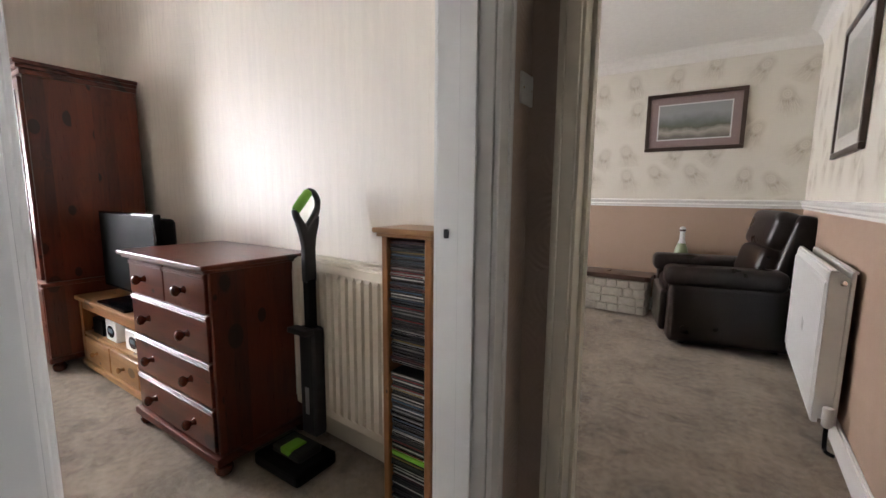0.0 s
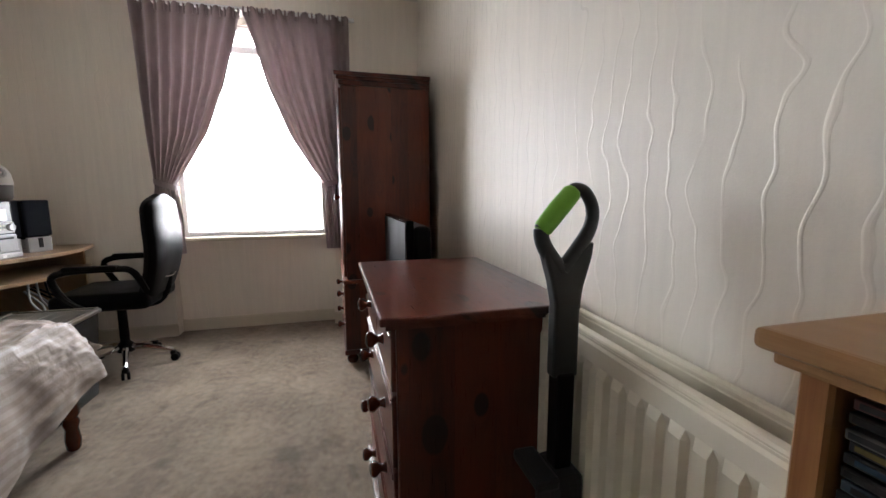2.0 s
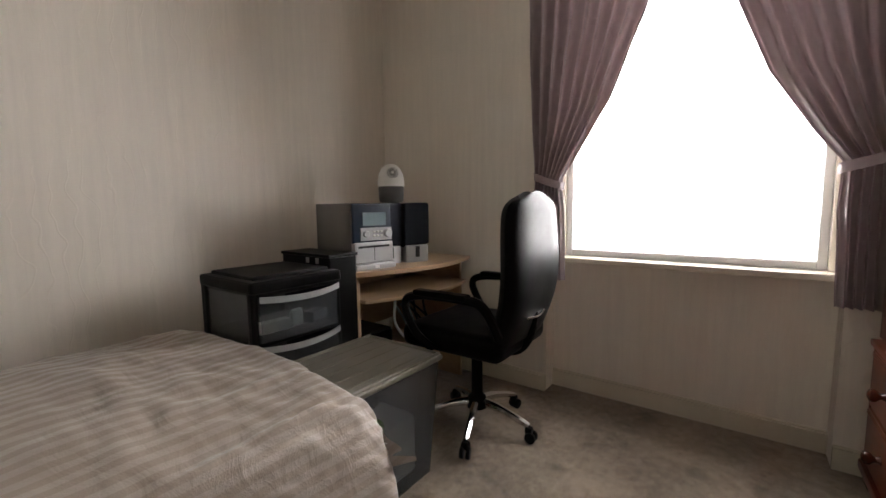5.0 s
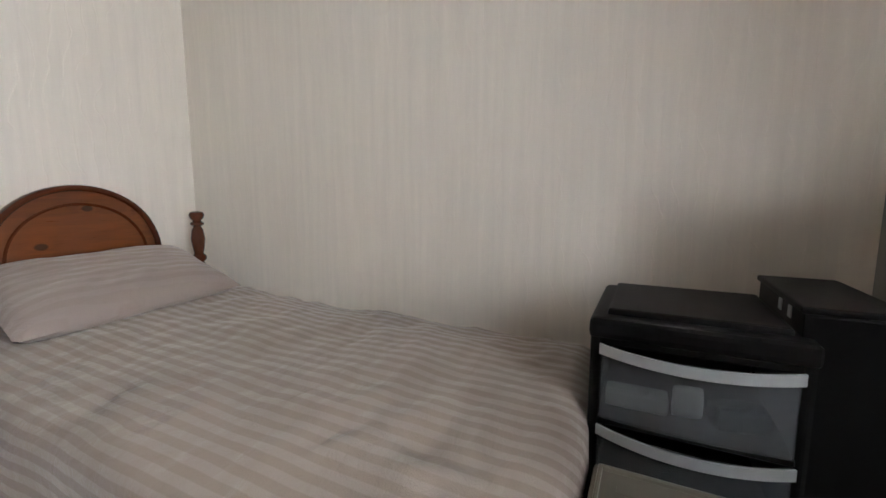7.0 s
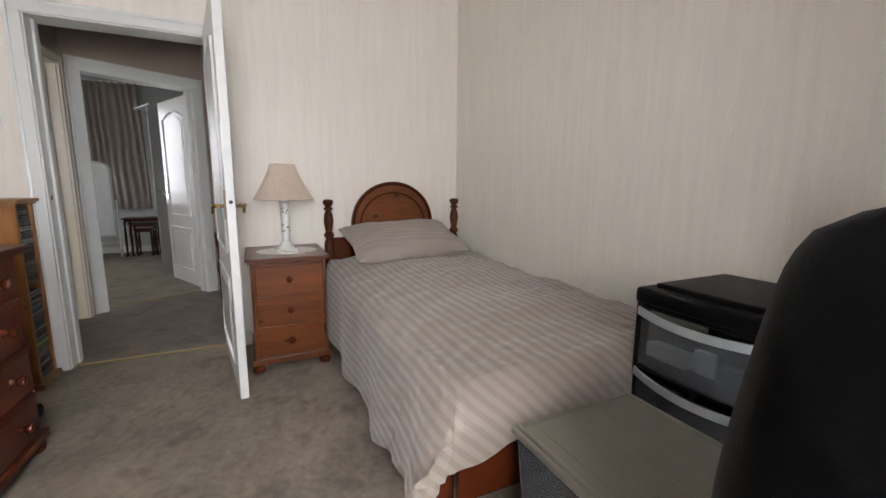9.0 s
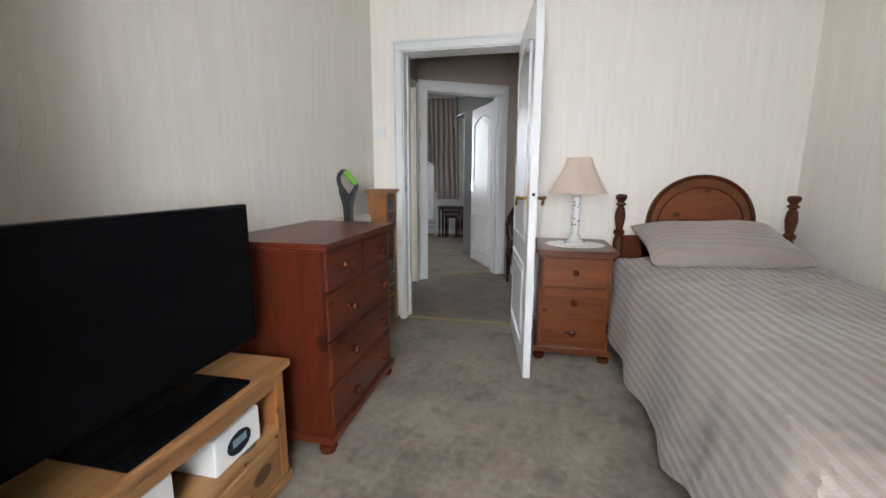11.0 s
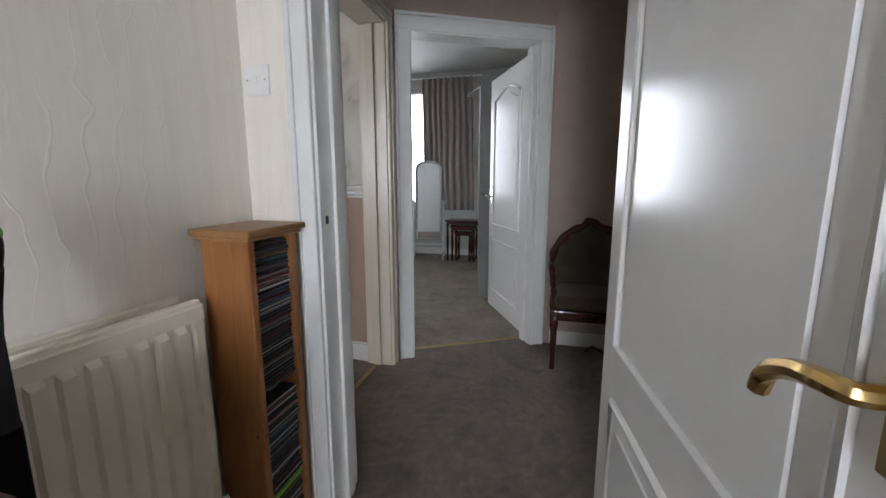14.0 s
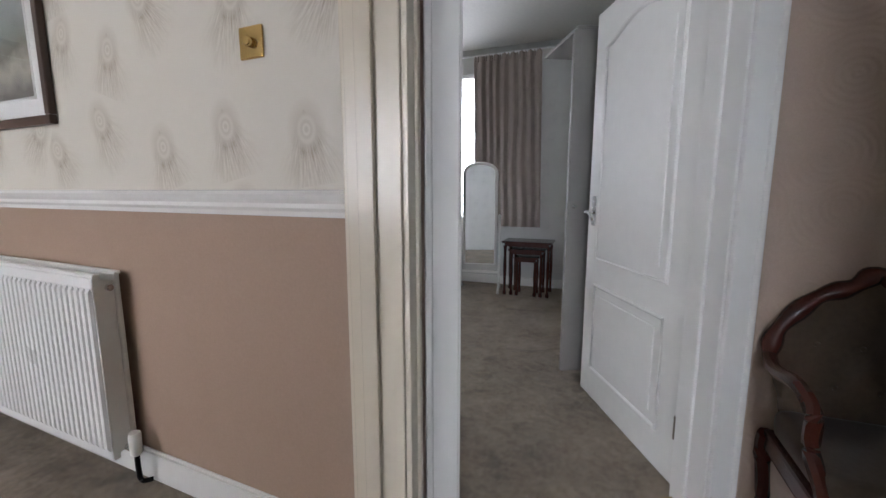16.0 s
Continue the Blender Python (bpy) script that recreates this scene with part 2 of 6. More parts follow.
def fabric(name, a, bcol, rough=0.7, sheen=0.3, stretch=(1, 1, 1), scale=60):
    m, nt, b = material(name, rough, 0, 0.3)
    f = noise_node(nt, coords(nt, stretch), scale, 4, 0.65)
    g = noise_node(nt, coords(nt), 400, 2)
    nt.links.new(mixc(nt, f, a, bcol), b.inputs["Base Color"])
    b.inputs["Sheen Weight"].default_value = sheen
    bump(nt, b, mth(nt, "ADD", f, g), 0.15, 0.004)
    return m


def translucent(m, colour, amount):
    """Lets some light pass through a thin cloth."""
    nt = m.node_tree
    t = nt.nodes.new("ShaderNodeBsdfTranslucent")
    t.inputs[0].default_value = (*colour, 1)
    x = nt.nodes.new("ShaderNodeMixShader")
    x.inputs[0].default_value = amount
    nt.links.new(nt.nodes["Principled BSDF"].outputs[0], x.inputs[1])
    nt.links.new(t.outputs[0], x.inputs[2])
    nt.links.new(x.outputs[0], nt.nodes["Material Output"].inputs[0])
    return m


def striped_satin(name, a, bcol, pitch=0.052, lengthwise=True):
    """Bed linen with woven stripes, matt against satin."""
    m, nt, b = material(name, 0.6)
    tc = nt.nodes.new("ShaderNodeTexCoord")
    s = nt.nodes.new("ShaderNodeSeparateXYZ")
    nt.links.new(tc.outputs["Object"], s.inputs[0])
    wob = noise_node(nt, tc.outputs["Object"], 3.0, 2)
    u = mth(nt, "SUBTRACT", s.outputs[1], s.outputs[2]) if lengthwise else s.outputs[0]
    u = mth(nt, "ADD", u, mth(nt, "MULTIPLY", wob, 0.05))
    w = mth(nt, "SINE", mth(nt, "MULTIPLY", u, 2 * math.pi / pitch))
    st = ramp(nt, mth(nt, "ADD", mth(nt, "MULTIPLY", w, 0.5), 0.5), [(0.4, (0, 0, 0)), (0.6, (1, 1, 1))])
    f = noise_node(nt, tc.outputs["Object"], 300, 2)
    cr = noise_node(nt, coords(nt, (1, 0.5, 1)), 16, 4, 0.6, 0.8)
    c = mixc(nt, st, a, bcol)
    c = mixc(nt, mth(nt, "MULTIPLY", f, 0.15), c, tuple(x * 0.75 for x in a))
    nt.links.new(c, b.inputs["Base Color"])
    nt.links.new(mth(nt, "SUBTRACT", 0.68, mth(nt, "MULTIPLY", st, 0.26)), b.inputs["Roughness"])
    b.inputs["Sheen Weight"].default_value = 0.2
    bump(nt, b, mth(nt, "ADD", cr, mth(nt, "MULTIPLY", f, 0.12)), 0.3, 0.02)
    return m


def random_tint(name, stops, rough=0.35):
    m, nt, b = material(name, rough)
    oi = nt.nodes.new("ShaderNodeObjectInfo")
    c = ramp(nt, oi.outputs["Random"], stops)
    nt.nodes[-1].color_ramp.interpolation = "CONSTANT"
    n = noise_node(nt, coords(nt, (1, 1, 0.2)), 60, 2, 0.8)
    c = mixc(nt, mth(nt, "MULTIPLY", n, 0.5), c, (0.03, 0.03, 0.03))
    nt.links.new(c, b.inputs["Base Color"])
    return m


def glass_material(name, tint=(1, 1, 1), rough=0.0):
    m, nt, b = material(name, rough)
    b.inputs["Base Color"].default_value = (*tint, 1)
    b.inputs["Transmission Weight"].default_value = 1.0
    b.inputs["IOR"].default_value = 1.1
    return m


def backdrop_material(name, strength):
    m, nt, b = material(name, 1.0)
    b.inputs["Base Color"].default_value = (0.8, 0.8, 0.8, 1)
    b.inputs["Emission Color"].default_value = (1, 1, 1, 1)
    b.inputs["Emission Strength"].default_value = strength
    return m


CREAM = (0.82, 0.755, 0.665)
paper = wallpaper("cream_wavy_wallpaper", CREAM)
living_paper = feather_paper("feather_wallpaper", (0.64, 0.605, 0.525), (0.25, 0.195, 0.12), 3.3, 0.8)
far_paper = feather_paper("grey_scroll_wallpaper", (0.5, 0.5, 0.48), (0.36, 0.36, 0.35), 5, 0.5)
lower_paper = plain("taupe_lower_wallpaper", (0.4, 0.285, 0.208), 0.7, grain=0.07, scale=120, bumps=0.15)
hall_paper = fan_paper("embossed_hall_wallpaper", (0.4, 0.305, 0.24))
carpet = carpet_material("grey_beige_carpet", (0.1, 0.074, 0.052), (0.36, 0.282, 0.203))
hall_carpet = carpet_material("brown_hall_carpet", (0.08, 0.058, 0.042), (0.27, 0.205, 0.15))
ceil_paint = plain("ceiling_paint", (0.72, 0.7, 0.65), 0.8, scale=30, bumps=0.2)
gloss = plain("white_gloss_paint", (0.74, 0.73, 0.7), 0.22, grain=0.03, scale=18, bumps=0.08)
cream_gloss = plain("cream_gloss_paint", (0.7, 0.64, 0.52), 0.25, grain=0.03, scale=18, bumps=0.08)
upvc = plain("white_window_plastic", (0.8, 0.8, 0.8), 0.3, grain=0.02, bumps=0)
enamel = plain("cream_radiator_enamel", (0.76, 0.7, 0.58), 0.3, grain=0.02, bumps=0)
enamel_white = plain("white_radiator_enamel", (0.78, 0.78, 0.76), 0.3, grain=0.02, bumps=0)
RED_D, RED_L = (0.036, 0.0056, 0.0023), (0.132, 0.024, 0.0085)
red_z = wood("red_pine_upright", RED_D, RED_L, "z")
red_x = wood("red_pine_long", RED_D, RED_L, "x")
ORA_D, ORA_L = (0.07, 0.0165, 0.0042), (0.19, 0.056, 0.013)
ora_z = wood("amber_pine_upright", ORA_D, ORA_L, "z")
ora_x = wood("amber_pine_long", ORA_D, ORA_L, "x")
ora_y = wood("amber_pine_cross", ORA_D, ORA_L, "y")
pale_x = wood("pale_pine_long", (0.2, 0.088, 0.03), (0.37, 0.2, 0.08), "x", 0.35)
pale_z = wood("pale_pine_upright", (0.19, 0.068, 0.019), (0.4, 0.178, 0.058), "z", 0.35)
beech = wood("beech_board", (0.34, 0.215, 0.12), (0.47, 0.325, 0.2), "x", 0.4, False, 2.0)
turned = plain("turned_red_wood", (0.085, 0.017, 0.006), 0.2, grain=0.12)
turned_amber = plain("turned_amber_wood", (0.085, 0.021, 0.008), 0.2, grain=0.12)
mahogany = plain("dark_mahogany", (0.055, 0.014, 0.009), 0.22, grain=0.15)
darkwood = plain("dark_frame_wood", (0.045, 0.022, 0.015), 0.3, grain=0.15)
curtain_mauve = translucent(fabric("mauve_taffeta", (0.235, 0.185, 0.185), (0.36, 0.288, 0.285), 0.5, 0.3, (1, 1, 0.15), 70), (0.42, 0.345, 0.35), 0.31)
curtain_grey = fabric("grey_brown_curtain", (0.24, 0.195, 0.17), (0.34, 0.285, 0.25), 0.75, 0.2, (1, 1, 0.15), 70)
linen = striped_satin("striped_mushroom_linen", (0.272, 0.218, 0.178), (0.318, 0.26, 0.218), 0.046)
pillow_linen = striped_satin("striped_pillow_linen", (0.298, 0.24, 0.212), (0.312, 0.252, 0.224), 0.04, False)
sheet_white = fabric("pale_underside_cotton", (0.55, 0.53, 0.5), (0.68, 0.66, 0.63))
shade_cloth = fabric("pleated_beige_silk", (0.5, 0.385, 0.295), (0.62, 0.495, 0.395), 0.7, 0.2, (1, 1, 0.1), 80)
lace = fabric("cream_lace", (0.6, 0.56, 0.48), (0.75, 0.71, 0.62))
ceramic = plain("white_ceramic", (0.78, 0.76, 0.72), 0.15, grain=0.02, bumps=0)
sprig = plain("green_sprig_print", (0.2, 0.24, 0.12), 0.3)
black_plastic = plain("black_plastic", (0.0045, 0.004, 0.004), 0.4, 0.0, 0.1, grain=0.1)
gloss_black = plain("gloss_black_plastic", (0.003, 0.003, 0.0035), 0.16, 0.0, 0.06, grain=0.02, bumps=0)
black_leather = plain("black_leatherette", (0.003, 0.0028, 0.003), 0.42, 0.0, 0.09, grain=0.1, scale=160, bumps=0.15)
sofa_leather = plain("dark_brown_leather", (0.009, 0.0045, 0.0036), 0.3, 0.0, 0.35, grain=0.25, scale=90, bumps=0.3)
grey_plastic = plain("dark_grey_plastic", (0.014, 0.0142, 0.016), 0.4, grain=0.1)
silver = plain("silver_plastic", (0.42, 0.42, 0.42), 0.35, 0.3, grain=0.05, bumps=0)
hifi_grey = plain("grey_metal_case", (0.16, 0.155, 0.15), 0.45, 0.2, grain=0.05)
chrome = plain("chrome", (0.75, 0.75, 0.76), 0.12, 1.0, grain=0.02, bumps=0)
brass = plain("brass", (0.62, 0.43, 0.17), 0.22, 1.0, grain=0.08, bumps=0)
dull_brass = plain("dull_brass", (0.5, 0.36, 0.16), 0.4, 1.0, grain=0.15)
green_plastic = plain("green_grip", (0.17, 0.42, 0.03), 0.4, grain=0.06)
# Paler than the dark glass of the hi-fi display: a reflection put into the colour.
display = plain("blue_display", (0.2, 0.26, 0.28), 0.1, grain=0.1, bumps=0)
speaker_cloth = fabric("navy_speaker_cloth", (0.006, 0.008, 0.014), (0.012, 0.015, 0.024), 0.9, 0.0)
screen_black = plain("dull_black_screen", (0.003, 0.003, 0.0035), 0.5, 0.0, 0.03, grain=0.02, bumps=0)
navy = plain("navy_plastic", (0.015, 0.024, 0.04), 0.2, grain=0.1, bumps=0)
frosted = plain("clear_plastic_drawer", (0.5, 0.53, 0.55), 0.14, grain=0.12, scale=9, bumps=0.02)
frosted.node_tree.nodes["Principled BSDF"].inputs["Transmission Weight"].default_value = 0.88
frosted.node_tree.nodes["Principled BSDF"].inputs["IOR"].default_value = 1.15
lid_plastic = plain("beige_translucent_lid", (0.19, 0.172, 0.135), 0.3, grain=0.08, scale=6)
handle_strip = plain("translucent_grey_strip", (0.3, 0.31, 0.31), 0.3, grain=0.05, bumps=0)
white_plastic = plain("white_plastic", (0.76, 0.75, 0.71), 0.35, grain=0.02, bumps=0)
paper_white = plain("white_paper", (0.7, 0.7, 0.68), 0.8)
mount_mauve = plain("mauve_mount_card", (0.3, 0.22, 0.21), 0.8)
mirror_mat = material("mirror_silver", 0.02, 1.0)[0]
mirror_mat.node_tree.nodes["Principled BSDF"].inputs["Base Color"].default_value = (0.9, 0.92, 0.92, 1)
pane_glass = glass_material("window_glass")
stone_mat = plain("cream_stone", (0.5, 0.45, 0.38), 0.8, grain=0.2, scale=25, bumps=0.5)
seat_velvet = fabric("olive_brown_velvet", (0.052, 0.036, 0.023), (0.095, 0.068, 0.046), 0.85, 0.15)
cupboard_grey = plain("grey_cupboard_board", (0.27, 0.255, 0.24), 0.5, grain=0.04)
outside = backdrop_material("overcast_sky_backdrop", 9.0)
black_hole = plain("dark_slot", (0.01, 0.01, 0.01), 0.6)
# Pale steps in these two: lighter cases and spines, plus painted glints of plastic.
cd_mat = random_tint("cd_cases", [(0.0, (0.012, 0.012, 0.014)), (0.48, (0.025, 0.025, 0.028)), (0.66, (0.08, 0.075, 0.075)), (0.68, (0.4, 0.4, 0.39)), (0.77, (0.14, 0.03, 0.03)), (0.81, (0.05, 0.09, 0.14)), (0.85, (0.55, 0.55, 0.53)), (0.92, (0.02, 0.02, 0.02))])
spine_glint_mat = random_tint("cd_spines_and_glints", [(0.0, (0.03, 0.03, 0.035)), (0.22, (0.3, 0.3, 0.29)), (0.36, (0.012, 0.012, 0.014)), (0.52, (0.5, 0.49, 0.46)), (0.62, (0.2, 0.04, 0.04)), (0.68, (0.06, 0.06, 0.065)), (0.8, (0.06, 0.12, 0.2)), (0.86, (0.62, 0.61, 0.58)), (0.95, (0.3, 0.22, 0.08))], 0.25)


def painting_material():
    """A hazy landscape print: sky, hills, pale buildings, water."""
    m, nt, b = material("hazy_landscape_print", 0.35)
    tc = nt.nodes.new("ShaderNodeTexCoord")
    s = nt.nodes.new("ShaderNodeSeparateXYZ")
    nt.links.new(tc.outputs["Generated"], s.inputs[0])
    n = noise_node(nt, tc.outputs["Object"], 9, 5, 0.6)
    z = mth(nt, "ADD", s.outputs[2], mth(nt, "MULTIPLY", mth(nt, "SUBTRACT", n, 0.5), 0.35))
    c = ramp(nt, z, [(0.05, (0.16, 0.15, 0.13)), (0.22, (0.4, 0.37, 0.31)), (0.36, (0.12, 0.12, 0.09)), (0.5, (0.17, 0.19, 0.17)), (0.75, (0.3, 0.31, 0.31))])
    nt.links.new(c, b.inputs["Base Color"])
    return m


landscape = painting_material()


# ---- building helpers ----
def part(name, bm, mat, parent=None, label="", smooth=False):
    """Links a bmesh as one mesh object under a thing or under a part."""
    me = bpy.data.meshes.new(name)
    bmesh.ops.recalc_face_normals(bm, faces=bm.faces[:])
    bm.to_mesh(me)
    bm.free()
    me.materials.append(mat)
    if smooth:
        for p in me.polygons:
            p.use_smooth = True
        me.set_sharp_from_angle(angle=radians(42))
    ob = new(name, me)
    ob.parent = parent
    if label:
        ob["label"] = label
    return ob


def thing(name, at, label, category, rz=0.0, group=""):
    e = new(name)
    e.empty_display_size = 0.1
    e.matrix_basis = pose(at[0], at[1], at[2], 0, 0, rz)
    return tagged(e, label, category, group)


def fixed(name, bm, mat, label, category, smooth=False):
    """A piece of the setting."""
    return tagged(part(name, bm, mat, None, "", smooth), label, category, kind="structure")


def add_box(bm, lo, hi, bevel=0.0, seg=2, m=None):
    r = bmesh.ops.create_cube(bm, size=1.0)
    vs = r["verts"]
    for v in vs:
        v.co = Vector([lo[i] + (v.co[i] + 0.5) * (hi[i] - lo[i]) for i in range(3)])
        if m is not None:
            v.co = m @ v.co
    if bevel:
        es = list({e for v in vs for e in v.link_edges})
        bmesh.ops.bevel(bm, geom=es, offset=bevel, segments=seg, profile=0.6, affect="EDGES")
    return bm


def box(lo, hi, bevel=0.0, seg=2, m=None):
    return add_box(bmesh.new(), lo, hi, bevel, seg, m)


def add_lathe(bm, profile, at=(0, 0, 0), seg=20, axis="z", m=None):
    """Turns (radius, height) pairs round an axis through at."""
    rings = []
    for r, h in profile:
        ring = []
        for i in range(seg):
            a = 2 * math.pi * i / seg
            p = (r * math.cos(a), r * math.sin(a), h)
            if axis == "y":
                p = (p[0], p[2], p[1])
            elif axis == "x":
                p = (p[2], p[0], p[1])
            p = Vector(p) + Vector(at)
            ring.append(bm.verts.new(m @ p if m is not None else p))
        rings.append(ring)
    for a, b in zip(rings, rings[1:]):
        for i in range(seg):
            bm.faces.new((a[i], a[(i + 1) % seg], b[(i + 1) % seg], b[i]))
    bm.faces.new(rings[0])
    bm.faces.new(rings[-1])
    return bm


def lathe(profile, at=(0, 0, 0), seg=20, axis="z", m=None):
    return add_lathe(bmesh.new(), profile, at, seg, axis, m)


def add_tube(bm, pts, r, seg=8, closed=False):
    """A round bar along points; r may be a list of radii."""
    pts = [Vector(p) for p in pts]
    n = len(pts)
    rings = []
    up = Vector((0.13, 0.21, 0.97)).normalized()
    for i, p in enumerate(pts):
        if closed:
            d = pts[(i + 1) % n] - pts[i - 1]
        else:
            d = pts[min(i + 1, n - 1)] - pts[max(i - 1, 0)]
        d.normalize()
        a = d.cross(up)
        if a.length < 0.05:
            a = d.cross(Vector((1, 0, 0)))
        a.normalize()
        b = d.cross(a)
        rr = r[i] if isinstance(r, (list, tuple)) else r
        rings.append([bm.verts.new(p + (a * math.cos(2 * math.pi * k / seg) + b * math.sin(2 * math.pi * k / seg)) * rr) for k in range(seg)])
    pairs = list(zip(rings, rings[1:])) + ([(rings[-1], rings[0])] if closed else [])
    for a, b in pairs:
        for k in range(seg):
            bm.faces.new((a[k], a[(k + 1) % seg], b[(k + 1) % seg], b[k]))
    if not closed:
        bm.faces.new(rings[0])
        bm.faces.new(rings[-1])
    return bm


def tube(pts, r, seg=8, closed=False):
    return add_tube(bmesh.new(), pts, r, seg, closed)


def smooth_path(pts, n=8):
    """Catmull-Rom through points."""
    ps = [Vector(p) for p in pts]
    out = []
    for i in range(len(ps) - 1):
        a, b, c, d = ps[max(i - 1, 0)], ps[i], ps[i + 1], ps[min(i + 2, len(ps) - 1)]
        for k in range(n):
            t = k / n
            out.append(0.5 * ((2 * b) + (c - a) * t + (2 * a - 5 * b + 4 * c - d) * t * t + (3 * b - a - 3 * c + d) * t ** 3))
    out.append(ps[-1])
    return out


def grid_sheet(nu, nv, f, thick=0.0):
    """A sheet from f(u, v), with thickness along its normals if given."""
    bm = bmesh.new()
    g = [[bm.verts.new(f(i / nu, j / nv)) for j in range(nv + 1)] for i in range(nu + 1)]
    for i in range(nu):
        for j in range(nv):
            bm.faces.new((g[i][j], g[i + 1][j], g[i + 1][j + 1], g[i][j + 1]))
    if thick:
        bm.normal_update()
        bmesh.ops.solidify(bm, geom=bm.faces[:], thickness=thick)
    return bm


def prism(outline, lo, hi, axis="y", bevel=0.0):
    """Extrudes an outline of 2D points between lo and hi along an axis."""
    bm = bmesh.new()
    def at(p, h):
        return {"y": (p[0], h, p[1]), "x": (h, p[0], p[1]), "z": (p[0], p[1], h)}[axis]
    a = [bm.verts.new(at(p, lo)) for p in outline]
    b = [bm.verts.new(at(p, hi)) for p in outline]
    bm.faces.new(a)
    bm.faces.new(b)
    n = len(outline)
    for i in range(n):
        bm.faces.new((a[i], a[(i + 1) % n], b[(i + 1) % n], b[i]))
    if bevel:
        bmesh.ops.recalc_face_normals(bm, faces=bm.faces[:])
        sharp = [e for e in bm.edges if len(e.link_faces) == 2 and e.calc_face_angle(0) > 1.0]
        bmesh.ops.bevel(bm, geom=sharp, offset=bevel, segments=2, profile=0.6, affect="EDGES")
    return bm


def along(p0, p1):
    """Frame whose x runs from p0 to p1 on the plan, y to its left, z up."""
    d = Vector((p1[0] - p0[0], p1[1] - p0[1]))
    return Matrix.Translation((p0[0], p0[1], 0)) @ Matrix.Rotation(math.atan2(d.y, d.x), 4, "Z"), d.length


def wall(name, p0, p1, thick, z1, mat, label, openings=(), z0=0.0, over=0.0):
    """A wall whose visible face runs from p0 to p1 and whose body lies to the right of that line."""
    m, n = along(p0, p1)
    bm = bmesh.new()
    s = -over
    for a, b, oz0, oz1 in sorted(openings):
        add_box(bm, (s, -thick, z0), (a, 0, z1), m=m)
        if oz0 > z0:
            add_box(bm, (a, -thick, z0), (b, 0, oz0), m=m)
        if oz1 < z1:
            add_box(bm, (a, -thick, oz1), (b, 0, z1), m=m)
        s = b
    add_box(bm, (s, -thick, z0), (n + over, 0, z1), m=m)
    return fixed(name, bm, mat, label, "wall")


def skirting(name, p0, p1, gaps=(), h=0.1, mat=None, t=0.016):
    m, n = along(p0, p1)
    bm = bmesh.new()
    s = 0.0
    for a, b in list(gaps) + [(n, n)]:
        if a - s > 0.01:
            add_box(bm, (s, 0, 0), (a, t, h - 0.012), m=m)
            add_box(bm, (s, 0, h - 0.012), (a, t * 0.6, h), 0.003, 1, m=m)
        s = b
    return fixed(name, bm, mat or gloss, "painted wooden skirting board along the wall", "skirting")


# ---- structure ----
FLOOR = fixed("floor", box((-5.6, -2.2, -0.12), (4.3, 6.2, 0.0)), carpet, "worn grey-beige carpet running through every room", "carpet")

BW0, BW1 = (-1.36, -0.69), (-5.02, -0.94)      # wall by the bed
RW0, RW1 = (-1.36, 2.115), (-5.02, 2.31)       # wall with the radiator
DOOR_Y0, DOOR_Y1, DOOR_H = 1.0, 1.885, 2.0
wall("wall_south", BW1, BW0, 0.12, 2.74, paper, "cream wallpaper with raised wavy pearly lines", over=0.3)
wall("wall_north", RW0, RW1, 0.10, 2.74, paper, "cream wallpaper with raised wavy pearly lines", over=0.12)
# the door wall, with a paper skin on the bedroom side
wall("wall_east", (-1.36, -0.8), (-1.36, 2.2), 0.006, 2.74, paper, "cream wallpaper with raised wavy pearly lines round the doorway", [(DOOR_Y0 + 0.8, DOOR_Y1 + 0.8, 0, DOOR_H)])
wall("wall_hall_west", (-1.19, 2.2), (-1.19, -1.8), 0.164, 2.74, hall_paper, "brown embossed wallpaper on the hall side of the bedroom wall", [(2.2 - DOOR_Y1, 2.2 - DOOR_Y0, 0, DOOR_H)])
# window wall with a shallow recess below and round the window
WX, NX = -5.01, -5.13
NY0, NY1 = 0.317, 1.54
bm = bmesh.new()
add_box(bm, (NX, -1.3, 0), (WX, NY0, 2.74))
add_box(bm, (NX, NY1, 0), (WX, 2.5, 2.74))
add_box(bm, (NX, NY0, 2.52), (WX, NY1, 2.74))
fixed("wall_west", bm, paper, "cream wallpapered wall either side of the window recess", "wall")
WIN = (0.37, 1.5, 0.79, 2.47)
wall("wall_west_recess", (NX, 2.5), (NX, -1.3), 0.28, 2.74, paper, "cream wallpapered recess below the window", [(2.5 - WIN[1], 2.5 - WIN[0], WIN[2], WIN[3])])
fixed("ceiling", box((-5.3, -1.2, 2.74), (-1.3, 2.5, 2.84)), ceil_paint, "plain off-white painted ceiling", "ceiling")
fixed("backdrop", box((-9.0, -6, -1), (-8.95, 8, 6)), outside, "bright overcast sky outside the window", "sky")

skirting("baseboard", (WX, 2.3), (WX, NY1), mat=cream_gloss)
skirting("baseboard", (NX, NY1), (NX, NY0), mat=cream_gloss)
skirting("baseboard", (WX, NY0), (WX, -0.93), mat=cream_gloss)
skirting("baseboard", BW1, BW0, mat=cream_gloss)
skirting("baseboard", RW0, RW1, mat=cream_gloss)
skirting("baseboard", (-1.36, -0.69), (-1.36, 0.98), mat=cream_gloss)


